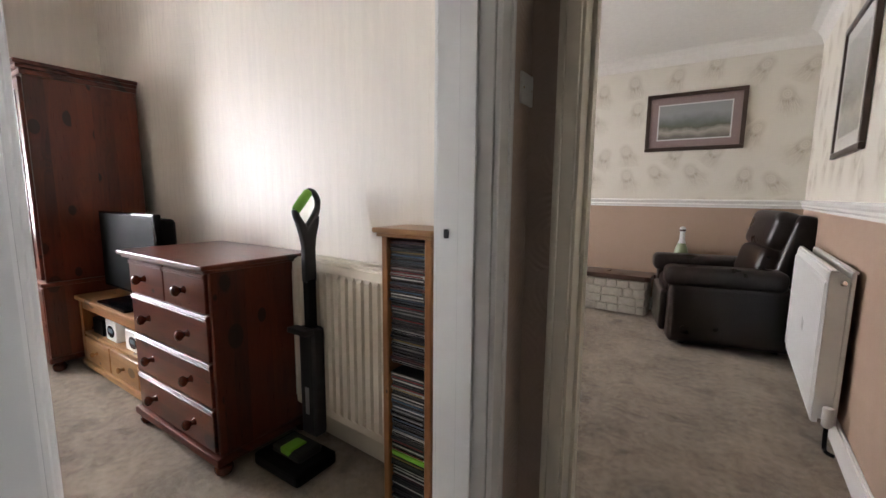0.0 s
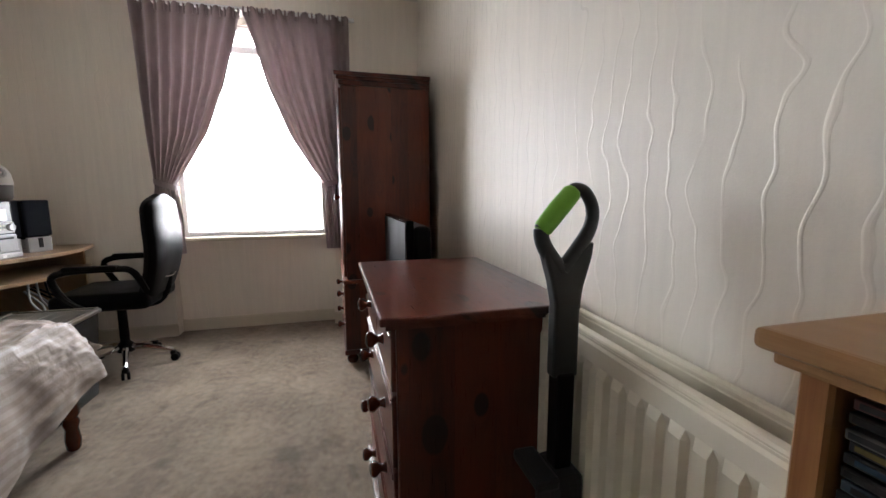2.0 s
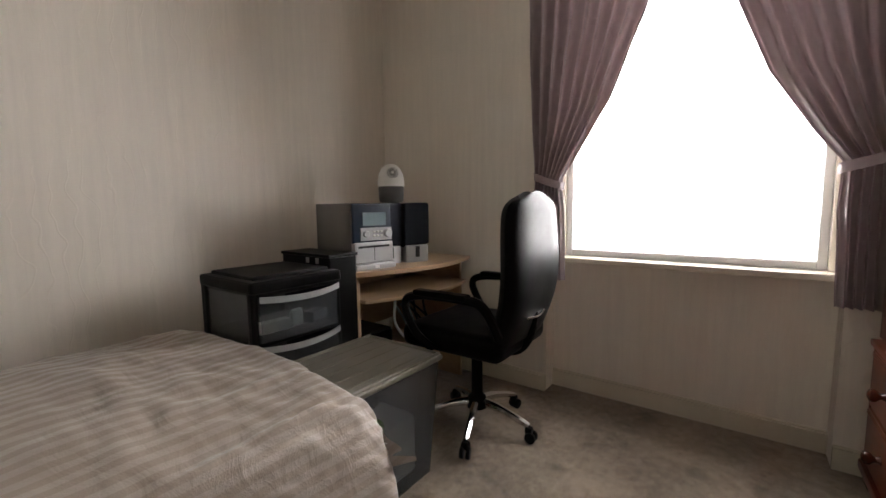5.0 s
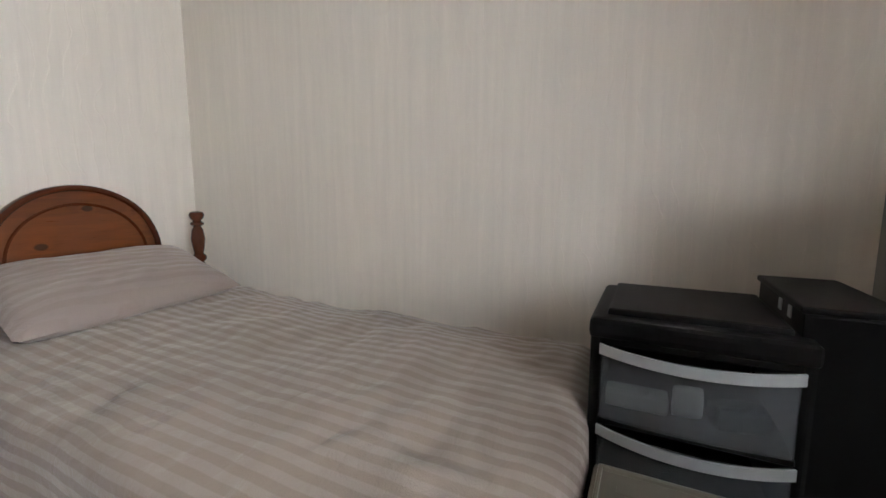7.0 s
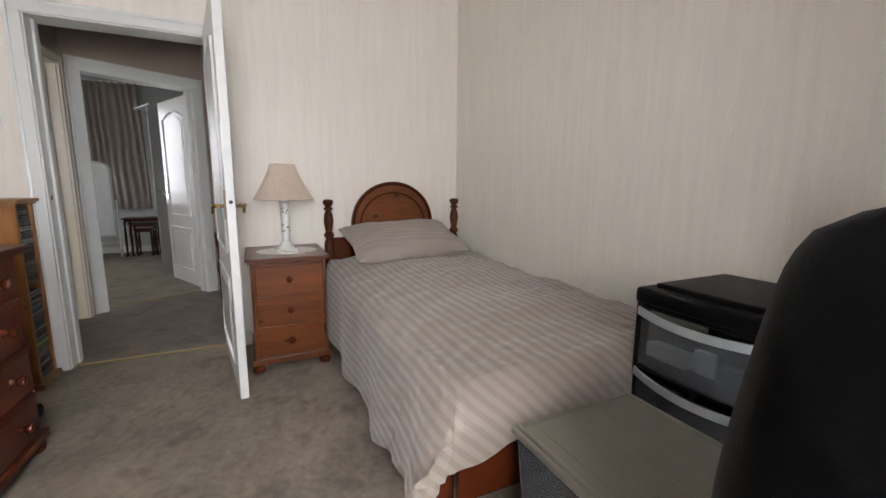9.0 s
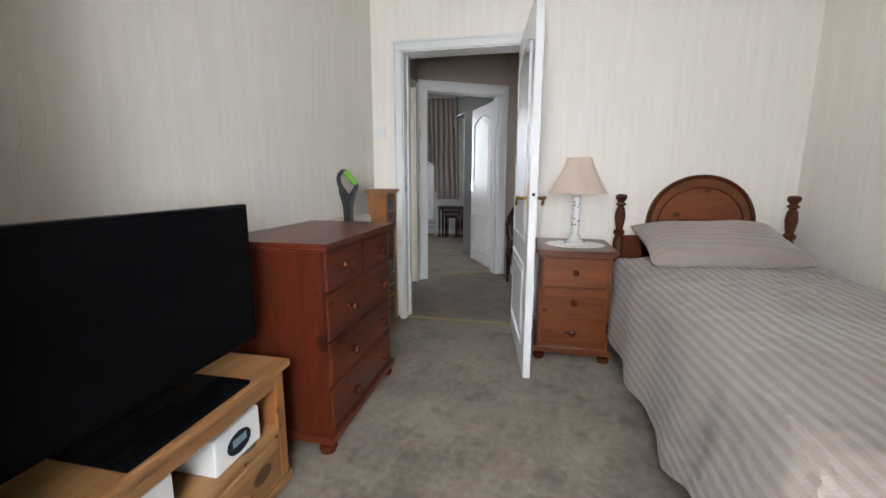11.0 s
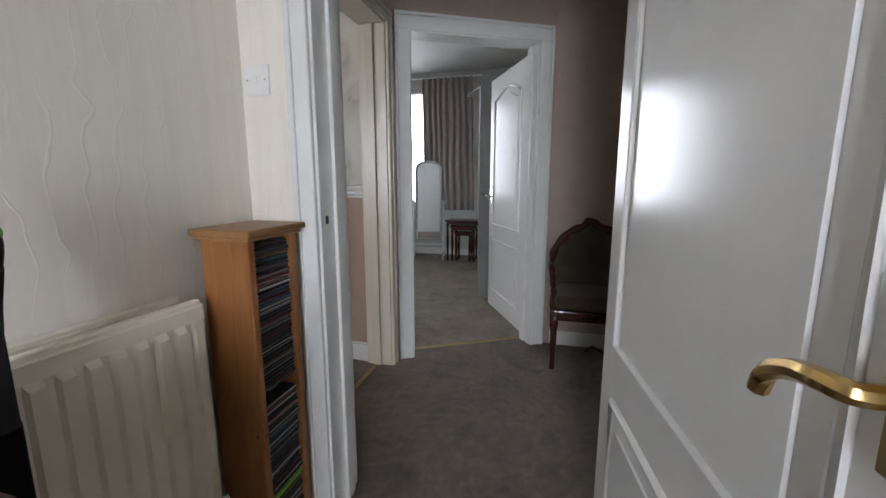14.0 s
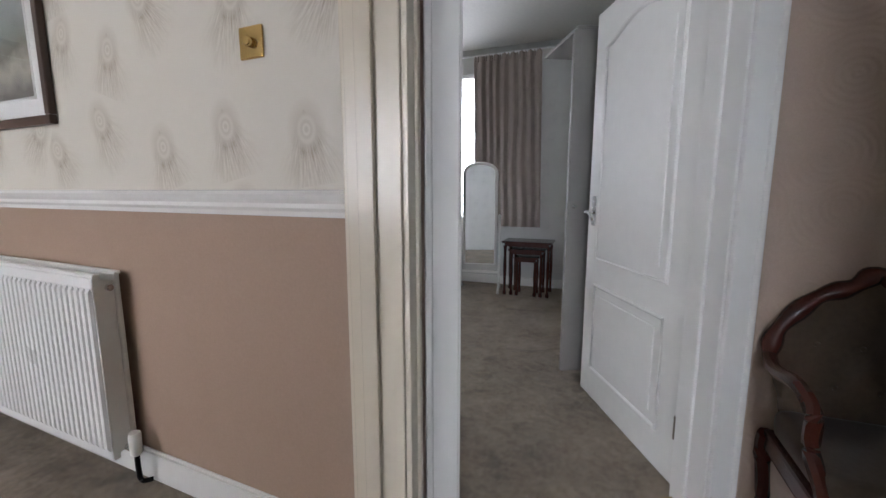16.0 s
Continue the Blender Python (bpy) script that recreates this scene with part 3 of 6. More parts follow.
def door_lining(name, m, w, h, depth, mat, faces=(1, 1), aw=0.065):
    """Lining of a doorway with stops, and a moulded architrave on each side. The opening runs 0..w in x, 0..-depth in y."""
    e = tagged(new(name), "painted wooden door frame with moulded architrave", "door frame", kind="structure")
    e.matrix_basis = m
    t = 0.012
    bm = bmesh.new()
    add_box(bm, (0, -depth, 0), (t, 0, h), 0.002, 1)
    part("jamb", bm, mat, e)
    part("jamb", box((w - t, -depth, 0), (w, 0, h), 0.002, 1), mat, e)
    part("head", box((t, -depth, h - t), (w - t, 0, h), 0.002, 1), mat, e)
    for x0, x1 in ((t, t + 0.013), (w - t - 0.013, w - t)):
        part("stop", box((x0, -depth * 0.75, 0), (x1, -depth * 0.45, h - t), 0.002, 1), mat, e)
    for side, on in ((0.0, faces[0]), (-depth, faces[1])):
        if not on:
            continue
        s = 1 if side == 0 else -1
        for x0, x1 in ((-aw, 0.004), (w - 0.004, w + aw)):
            bm = bmesh.new()
            ya, yb = sorted((side, side + s * 0.016))
            add_box(bm, (x0, ya, 0), (x1, yb, h - 0.004), 0.004, 2)
            xi = x0 if x0 < 0 else x1 - 0.02
            yc, yd = sorted((side + s * 0.006, side + s * 0.024))
            add_box(bm, (xi, yc, 0), (xi + 0.02, yd, h + aw - 0.02), 0.006, 2)
            part("architrave", bm, mat, e)
        bm = bmesh.new()
        ya, yb = sorted((side, side + s * 0.016))
        add_box(bm, (-aw, ya, h - 0.004), (w + aw, yb, h + aw), 0.004, 2)
        yc, yd = sorted((side + s * 0.006, side + s * 0.024))
        add_box(bm, (-aw, yc, h + aw - 0.02), (w + aw, yd, h + aw), 0.006, 2)
        part("architrave", bm, mat, e)
    return e


def panel_door(name, m, w, h, mat, metal, label, knob=False):
    """A moulded two-panel door, arched upper panel, lever handles on both faces. Hinge at the origin, leaf along +x, faces at y = 0 and y = -0.04."""
    e = tagged(new(name), label, "door", kind="structure")
    e.matrix_basis = m
    part("leaf", box((0.003, -0.04, 0.008), (w, 0, h), 0.003, 1), mat, e)
    a, b = 0.115, w - 0.115
    def loop(z0, z1, arch, y, inset=0.0):
        pts = [(a + inset, y, z0 + inset), (b - inset, y, z0 + inset), (b - inset, y, z1 - arch - inset)]
        if arch:
            for k in range(1, 12):
                t = k / 12
                x = (b - inset) + (a - b + 2 * inset) * t
                pts.append((x, y, z1 - inset - arch + arch * math.sin(math.pi * t) ** 1.4))
        pts.append((a + inset, y, z1 - arch - inset))
        return pts
    for z0, z1, arch in ((0.76, h - 0.12, 0.07), (0.17, 0.62, 0.0)):
        for y, s in ((0.001, 1), (-0.041, -1)):
            part("moulding", tube(loop(z0, z1, arch, y), 0.011, 8, True), mat, e, smooth=True)
            lp = loop(z0, z1, arch, y, 0.05)
            bm = prism([(p[0], p[2]) for p in lp], *sorted((y, y + s * 0.006)), axis="y")
            part("raised_panel", bm, mat, e)
    hz = 1.0
    for y, s in ((0.0, 1), (-0.04, -1)):
        hd = part("handle", box((w - 0.085, *sorted((y, y + s * 0.006))[:1], hz - 0.075), (w - 0.045, sorted((y, y + s * 0.006))[1], hz + 0.075), 0.003, 1), dull_brass if metal is brass else metal, e, "metal lever handle on a backplate")
        pts = smooth_path([(w - 0.065, y, hz - 0.005), (w - 0.065, y + s * 0.04, hz - 0.005), (w - 0.08, y + s * 0.052, hz - 0.003), (w - 0.112, y + s * 0.05, hz - 0.01), (w - 0.138, y + s * 0.05, hz - 0.024), (w - 0.148, y + s * 0.05, hz - 0.046)], 5)
        part("lever", tube(pts, 0.009, 8), metal, hd, smooth=True)
    part("latch_plate", box((w - 0.002, -0.032, hz - 0.09), (w + 0.002, -0.008, hz + 0.07)), metal if knob else mat, e)
    part("latch_hole", lathe([(0.009, 0), (0.009, 0.003)], (w + 0.0005, -0.02, hz + 0.015), 12, "x"), black_hole, e)
    for z in (0.2, 1.75):
        part("hinge", lathe([(0.007, z), (0.007, z + 0.09)], (0.0, 0.004, 0), 10), metal, e)
    return e


# bedroom doorway
mD = Matrix.Translation((-1.36, DOOR_Y0, 0)) @ Matrix.Rotation(radians(90), 4, "Z")
door_lining("door_frame_bedroom", mD, DOOR_Y1 - DOOR_Y0, DOOR_H, 0.17, gloss)
panel_door("door_1", pose(-1.375, 1.014, 0.006, 0, 0, 187.3), 0.822, 1.975, gloss, brass, "white gloss-painted panel door standing open into the bedroom")
fixed("threshold_strip", box((-1.34, 1.013, 0.0), (-1.305, 1.872, 0.007), 0.003, 1), dull_brass, "thin worn brass carpet strip under the bedroom doorway", "threshold")
st = thing("strike_plate", (-1.325, 1.8726, 0.95), "small dark latch recess cut in the painted door frame", "latch")
part("slot", box((-0.009, -0.002, 0.06), (0.006, 0.0, 0.085)), black_hole, st)

# hall
wall("wall_hall_east", (0.385, -1.8), (0.385, 1.2), 0.12, 2.74, hall_paper, "dim brown wall covered in embossed swirl paper", over=0.0)
D2A, D2B = Vector((0.385, 1.2)), Vector((-0.133, 2.13))
U2 = (D2B - D2A).normalized()
L2 = (D2B - D2A).length
wall("wall_hall_angled", D2A, D2B, 0.15, 2.74, hall_paper, "angled brown hall wall round the far bedroom doorway", [(0.115, 0.948, 0, 2.0)], over=0.02)
m2, _ = along(D2A, D2B)
door_lining("door_frame_far_bedroom", m2 @ Matrix.Translation((0.115, 0, 0)), 0.833, 2.0, 0.15, gloss, (1, 0), 0.088)
fixed("threshold_strip", box((0.128, -0.135, 0.0), (0.935, -0.11, 0.006), 0.003, 1, m2), dull_brass, "thin brass strip between the two carpets", "threshold")
panel_door("door_2", Matrix.Translation((0.494, 1.372, 0.006)) @ Matrix.Rotation(math.atan2(1.737 - 1.384, 1.193 - 0.488), 4, "Z"), 0.795, 1.97, gloss, chrome, "white moulded panel door standing open into the far bedroom", True)
wall("wall_hall_north", (-0.16, 2.115), (-1.19, 2.115), 0.15, 2.74, hall_paper, "brown hall wall with the living room doorway", [(0.06, 0.89, 0, 2.0)], over=0.05)
door_lining("door_frame_living_room", Matrix.Translation((-0.22, 2.115, 0)) @ Matrix.Rotation(math.pi, 4, "Z"), 0.83, 2.0, 0.15, cream_gloss, (1, 1), 0.055)
fixed("threshold_strip", box((-1.038, 2.2, 0.0), (-0.232, 2.23, 0.006), 0.003, 1), dull_brass, "thin brass carpet strip under the living room doorway", "threshold")
st = thing("strike_plate", (-0.2326, 2.215, 0.95), "small dark latch recess cut in the cream door frame", "latch")
part("slot", box((-0.002, -0.01, 0.055), (0.0, 0.01, 0.085)), black_hole, st)
wall("wall_hall_south", (-1.25, -1.8), (0.45, -1.8), 0.12, 2.74, hall_paper, "plain hall end wall with a small window", [(0.5, 1.1, 1.0, 2.0)])
fixed("window_hall", box((-0.75, -1.87, 1.0), (-0.15, -1.86, 2.0)), pane_glass, "small glazed opening at the end of the hall", "window").visible_shadow = False
fixed("ceiling_hall", box((-1.25, -1.9, 2.74), (0.6, 2.2, 2.84)), ceil_paint, "dim painted hall ceiling", "ceiling")
fixed("floor_hall", prism([(-1.322, -1.8), (0.385, -1.8), (0.481, 1.253), (-0.037, 2.183), (-0.037, 2.21), (-1.322, 2.21)], 0.0, 0.004, "z"), hall_carpet, "darker brown worn carpet in the hall", "carpet")
skirting("baseboard", (0.385, -1.7), (0.385, 1.17))
skirting("baseboard", (-1.19, 0.97), (-1.19, -1.7))

# living room
LX0, LX1, LY = (-0.19, 2.27), (-0.06, 5.45), 5.45
DADO = 1.075
for nm, z0, z1, mt, lb in (("wall_living_east", DADO, 2.46, living_paper, "pale wall paper printed with brown feather sprays"), ("wall_living_east_lower", 0, DADO, lower_paper, "taupe wallpaper below the dado rail")):
    wall(nm, (-0.19, 2.27), LX1, 0.12, z1, mt, lb, z0=z0, over=0.0)
for nm, z0, z1, mt, lb in (("wall_living_north", DADO, 2.46, living_paper, "pale wall paper printed with brown feather sprays"), ("wall_living_north_lower", 0, DADO, lower_paper, "taupe wallpaper below the dado rail")):
    wall(nm, (0.1, LY), (-4.0, LY), 0.12, z1, mt, lb, z0=z0)
wall("wall_living_west", (-3.6, 5.6), (-3.6, 2.28), 0.12, 2.46, living_paper, "pale feather-printed wall round the window", [(0.6, 2.3, 0.85, 2.15)])
wall("wall_living_south", (-3.7, 2.27), (-1.25, 2.27), 0.03, 2.46, living_paper, "pale feather-printed wall", over=0)
wall("wall_living_south_return", (-1.25, 2.27), (-1.05, 2.27), 0.03, 2.46, living_paper, "pale feather-printed strip beside the doorway", over=0)
fixed("ceiling_living", box((-3.8, 2.19, 2.46), (0.1, 5.6, 2.56)), ceil_paint, "off-white living room ceiling", "ceiling")


def rail_profile(name, p0, p1, prof, z, mat, label, cat):
    """A moulding with a profile of (out, up) pairs along a wall."""
    m, n = along(p0, p1)
    bm = bmesh.new()
    rows = [[bm.verts.new(m @ Vector((s, o, z + h))) for o, h in prof] for s in (0.0, n)]
    for i in range(len(prof) - 1):
        bm.faces.new((rows[0][i], rows[1][i], rows[1][i + 1], rows[0][i + 1]))
    bm.faces.new(rows[0])
    bm.faces.new(rows[1])
    return fixed(name, bm, mat, label, cat)


dado_prof = [(0, -0.038), (0.012, -0.036), (0.012, -0.022), (0.02, -0.012), (0.014, 0.0), (0.024, 0.012), (0.03, 0.026), (0.022, 0.036), (0, 0.038)]
cove_prof = [(0, -0.11), (0.006, -0.1), (0.02, -0.06), (0.05, -0.025), (0.09, -0.006), (0.1, -0.001), (0, -0.001)]
rail_profile("dado_rail", (-0.19, 2.275), LX1, dado_prof, DADO, gloss, "cream moulded dado rail along the wall", "dado rail")
rail_profile("dado_rail", (-0.06, LY), (-3.6, LY), dado_prof, DADO, gloss, "cream moulded dado rail along the wall", "dado rail")
rail_profile("coving", LX0, LX1, cove_prof, 2.46, ceil_paint, "white plaster coving under the ceiling", "coving")
rail_profile("coving", (-0.06, LY), (-3.6, LY), cove_prof, 2.46, ceil_paint, "white plaster coving under the ceiling", "coving")
skirting("baseboard", (-0.19, 2.285), LX1, h=0.12)
skirting("baseboard", (-0.06, LY), (-3.6, LY), h=0.12)

# far bedroom
FX = 3.62
wall("wall_far_east", (FX, 0.5), (FX, 5.2), 0.15, 2.7, far_paper, "grey scroll-patterned wallpaper round the window", [(2.45, 3.9, 0.76, 2.44)])
wall("wall_far_north", (FX, 5.1), (0.0, 5.1), 0.1, 2.7, far_paper, "grey scroll-patterned wallpaper")
wall("wall_far_west", (0.07, 5.2), (0.07, 2.1), 0.1, 2.7, far_paper, "grey scroll-patterned wallpaper")
wall("wall_far_south", (0.5, 0.9), (FX, 0.9), 0.1, 2.7, far_paper, "grey scroll-patterned wallpaper")
wall("wall_far_angled", D2B + Vector((0.135, 0.08)), D2A + Vector((0.135, 0.08)), 0.004, 2.7, far_paper, "grey scroll-patterned strip round the doorway", [(L2 - 0.948, L2 - 0.115, 0, 2.0)], over=0.0)
fixed("ceiling_far", box((0.52, 0.8, 2.7), (3.8, 5.2, 2.8)), ceil_paint, "textured white ceiling of the far bedroom", "ceiling")
fixed("ceiling_far_strip", box((0.0, 1.3, 2.745), (0.52, 5.2, 2.8)), ceil_paint, "textured white ceiling of the far bedroom", "ceiling")
fixed("backdrop_far", box((8.0, -4, -1), (8.05, 10, 6)), outside, "bright overcast sky outside the far window", "sky")
skirting("baseboard", (FX, 0.9), (FX, 5.1))


def casement(name, m, w, h, transom, label):
    """A plastic window: outer frame, transom, two panes, inner sill board. Opening 0..w in x, 0..h in z."""
    e = tagged(new(name), label, "window", kind="structure")
    e.matrix_basis = m
    fr = 0.036
    part("window_frame", box((0, -0.09, 0), (fr, -0.03, h), 0.004, 1), upvc, e)
    part("window_frame", box((w - fr, -0.09, 0), (w, -0.03, h), 0.004, 1), upvc, e)
    part("window_frame", box((fr, -0.09, h - fr), (w - fr, -0.03, h), 0.004, 1), upvc, e)
    part("window_frame", box((fr, -0.09, 0), (w - fr, -0.03, fr), 0.004, 1), upvc, e)
    if transom:
        part("transom", box((fr, -0.09, transom - 0.03), (w - fr, -0.03, transom + 0.03), 0.004, 1), upvc, e)
    for z0, z1 in (((fr, transom - 0.03), (transom + 0.03, h - fr)) if transom else ((fr, h - fr),)):
        p = part("pane", box((fr, -0.066, z0), (w - fr, -0.06, z1)), pane_glass, e)
        p.visible_shadow = False
    part("window_sill", box((-0.06, -0.03, -0.03), (w + 0.03, 0.10, 0.0), 0.006, 2), cream_gloss, e)
    return e


casement("window_1", Matrix.Translation((NX, WIN[1], WIN[2])) @ Matrix.Rotation(radians(-90), 4, "Z"), WIN[1] - WIN[0], WIN[3] - WIN[2], 1.5, "white plastic window behind the mauve curtains, bright sky outside")
casement("window_2", Matrix.Translation((FX, 2.95, 0.76)) @ Matrix.Rotation(radians(90), 4, "Z"), 1.45, 1.68, 0, "white plastic window behind the grey curtain of the far bedroom")
casement("window_3", Matrix.Translation((-3.6, 5.0, 0.85)) @ Matrix.Rotation(radians(-90), 4, "Z"), 1.7, 1.3, 0, "white plastic living room window")
fixed("backdrop_living", box((-7.0, 2.4, 0.0), (-6.95, 7, 4)), outside, "bright overcast sky outside the living room window", "sky")


# ---- things: bedroom ----
def knob_part(parent, x, y, z, mat, s=1.0, d=(0, -1)):
    """A turned wooden knob standing out along d."""
    prof = [(0.016, 0.0), (0.012, 0.006), (0.009, 0.014), (0.013, 0.02), (0.0205, 0.028), (0.022, 0.035), (0.019, 0.043), (0.01, 0.0475), (0.001, 0.048)]
    prof = [(r * s, -h * s if d[1] else h * s * d[0]) for r, h in prof]
    return part("knob", lathe(prof, (x, y, z), 14, "y" if d[1] else "x"), mat, parent, "turned wooden knob", smooth=True)


def bun_foot(parent, x, y, mat, h=0.07):
    prof = [(0.018, 0), (0.03, 0.006), (0.037, h * 0.4), (0.033, h * 0.62), (0.022, h * 0.72), (0.03, h * 0.86), (0.032, h)]
    return part("bun_foot", lathe(prof, (x, y, 0), 16), mat, parent, smooth=True)


def drawer_front(parent, x0, x1, z0, z1, y, mats, knobs, ks=1.0, beads=True):
    d = part("drawer", box((x0, y - 0.004, z0), (x1, y + 0.02, z1), 0.003, 1), mats[0], parent)
    if beads:
        bm = bmesh.new()
        for dz in (0.006, 0.015):
            add_box(bm, (x0 + 0.001, y - 0.009, z1 - dz - 0.005), (x1 - 0.001, y - 0.004, z1 - dz), 0.0015, 1)
        part("bead", bm, mats[0], d)
    for kx in knobs:
        knob_part(d, kx, y - 0.004, (z0 + z1) / 2, mats[1], ks)
    return d


def moulded_top(parent, x0, x1, y0, y1, z, mat, over=0.025, name="top"):
    bm = bmesh.new()
    add_box(bm, (x0 - over, y0 - over, z - 0.02), (x1 + over, y1, z), 0.006, 2)
    add_box(bm, (x0 - over * 0.5, y0 - over * 0.5, z - 0.034), (x1 + over * 0.5, y1, z - 0.0195), 0.005, 2)
    return part(name, bm, mat, parent)


# chest of drawers
c = thing("chest_of_drawers", (-2.626, 1.682, 0), "reddish pine chest of five drawers with turned wooden knobs", "chest of drawers")
W = 0.36
part("side_panel", box((-W, 0.012, 0.07), (-W + 0.02, 0.46, 0.84), 0.003, 1), red_z, c)
part("side_panel", box((W - 0.02, 0.012, 0.07), (W, 0.46, 0.84), 0.003, 1), red_z, c)
part("back_panel", box((-W + 0.02, 0.45, 0.07), (W - 0.02, 0.458, 0.84)), red_z, c)
part("carcass_frame", box((-W + 0.02, 0.018, 0.07), (W - 0.02, 0.03, 0.84)), red_x, c)
bm = bmesh.new()
add_box(bm, (-W - 0.018, -0.012, 0.055), (W + 0.018, 0.46, 0.09), 0.006, 2)
part("plinth", bm, red_x, c)
moulded_top(c, -W, W, 0, 0.465, 0.866, red_x, 0.028)
drawer_front(c, -W + 0.022, -0.004, 0.67, 0.825, 0.006, (red_x, turned), (-0.18,))
drawer_front(c, 0.004, W - 0.022, 0.67, 0.825, 0.006, (red_x, turned), (0.18,))
for z0, z1 in ((0.475, 0.66), (0.285, 0.465), (0.098, 0.275)):
    drawer_front(c, -W + 0.022, W - 0.022, z0, z1, 0.006, (red_x, turned), (-0.165, 0.185))
for x in (-W + 0.02, W - 0.02):
    for y in (0.03, 0.42):
        bun_foot(c, x, y, turned, 0.06)

# wardrobe
w = thing("wardrobe", (-4.5, 1.635, 0), "tall reddish pine wardrobe with moulded cornice and lower drawers", "wardrobe")
W, D = 0.42, 0.56
part("side_panel", box((-W, 0.0, 0.57), (-W + 0.02, D, 1.83), 0.003, 1), red_z, w)
part("side_panel", box((W - 0.02, 0.0, 0.57), (W, D, 1.83), 0.003, 1), red_z, w)
part("back_panel", box((-W + 0.02, D - 0.01, 0.1), (W - 0.02, D, 1.83)), red_z, w)
part("front_frame", box((-W + 0.02, 0.004, 0.57), (W - 0.02, 0.022, 1.83)), red_z, w)
part("base_side", box((-W - 0.012, -0.02, 0.09), (-W + 0.008, D, 0.555), 0.003, 1), red_z, w)
part("base_side", box((W - 0.008, -0.02, 0.09), (W + 0.012, D, 0.555), 0.003, 1), red_z, w)
part("base_front", box((-W + 0.008, -0.016, 0.09), (W - 0.008, 0.0, 0.555)), red_x, w)
part("waist_moulding", box((-W - 0.022, -0.03, 0.55), (W + 0.022, D, 0.575), 0.007, 2), red_x, w)
part("plinth", box((-W - 0.024, -0.032, 0.065), (W + 0.024, D, 0.1), 0.007, 2), red_x, w)
bm = bmesh.new()
add_box(bm, (-W - 0.012, -0.012, 1.8), (W + 0.012, D, 1.83), 0.005, 2)
add_box(bm, (-W - 0.028, -0.028, 1.828), (W + 0.028, D, 1.852), 0.008, 2)
add_box(bm, (-W - 0.04, -0.04, 1.85), (W + 0.04, D, 1.875), 0.005, 2)
part("cornice", bm, red_x, w)
for x0, x1, kx in ((-W + 0.024, -0.003, -0.04), (0.003, W - 0.024, 0.04)):
    d = part("door", box((x0, -0.016, 0.59), (x1, 0.003, 1.79), 0.004, 1), red_z, w)
    bm = bmesh.new()
    add_box(bm, (x0 + 0.06, -0.022, 0.66), (x1 - 0.06, -0.015, 1.72), 0.006, 2)
    part("door_panel", bm, red_z, d)
    knob_part(d, kx, -0.016, 1.11, turned)
for z0, z1 in ((0.33, 0.54), (0.11, 0.32)):
    for x0, x1 in ((-W + 0.01, -0.004), (0.004, W - 0.01)):
        drawer_front(w, x0, x1, z0, z1, -0.018, (red_x, turned), ((x0 + x1) / 2,))
for x in (-W + 0.02, W - 0.02):
    for y in (0.02, D - 0.05):
        bun_foot(w, x, y, turned, 0.068)

# television stand
t = thing("television_stand", (-3.6, 1.77, 0), "low pale pine television stand with an open shelf and drawer", "tv stand")
W = 0.44
part("top", box((-W - 0.03, -0.02, 0.45), (W + 0.03, 0.44, 0.478), 0.01, 2), pale_x, t)
for x in (-W, W - 0.02):
    part("side_panel", box((x, 0, 0.04), (x + 0.02, 0.43, 0.45), 0.002, 1), pale_z, t)
part("back_panel", box((-W + 0.02, 0.42, 0.04), (W - 0.02, 0.43, 0.45)), pale_z, t)
part("shelf", box((-W + 0.02, 0.005, 0.225), (W - 0.02, 0.42, 0.243)), pale_x, t)
part("base", box((-W - 0.015, -0.012, 0.02), (W + 0.015, 0.43, 0.055), 0.005, 2), pale_x, t)
part("top_rail", box((-W + 0.02, 0.0, 0.4), (W - 0.02, 0.018, 0.448)), pale_x, t)
for x in (-W, W - 0.045):
    part("stile", box((x, -0.005, 0.055), (x + 0.045, 0.0, 0.45), 0.002, 1), pale_z, t)
for x0, x1 in ((-W + 0.05, -0.006), (0.006, W - 0.05)):
    d = part("drawer", box((x0, -0.006, 0.065), (x1, 0.012, 0.22), 0.003, 1), pale_x, t)
    knob_part(d, (x0 + x1) / 2, -0.006, 0.145, pale_x, 0.8)
for x in (-W + 0.03, W - 0.03):
    for y in (0.03, 0.4):
        part("foot", lathe([(0.02, 0), (0.024, 0.02)], (x, y, 0), 12), pale_z, t)
for i, (x, wd, hh, mt, lb) in enumerate(((-3.87, 0.16, 0.1, black_plastic, "black game case stack lying on the shelf of the stand"), (-3.66, 0.15, 0.13, white_plastic, "white and blue boxed gadget on the shelf of the stand"), (-3.35, 0.2, 0.12, white_plastic, "white boxed headset with a blue oval print on the shelf"))):
    g = thing("box", (x, 1.8, 0.243), lb, "box")
    part("carton", box((-wd / 2, 0, 0), (wd / 2, 0.16, hh), 0.004, 1), mt, g)
    if i:
        part("print", lathe([(0.04, 0.0), (0.04, 0.002)], (0, -0.002, hh / 2), 16, "y", Matrix.Diagonal((1.3, 1, 0.9, 1))), navy, g)
        part("screen_print", box((-0.03, -0.0035, hh * 0.4), (0.03, -0.002, hh * 0.6)), display, g)

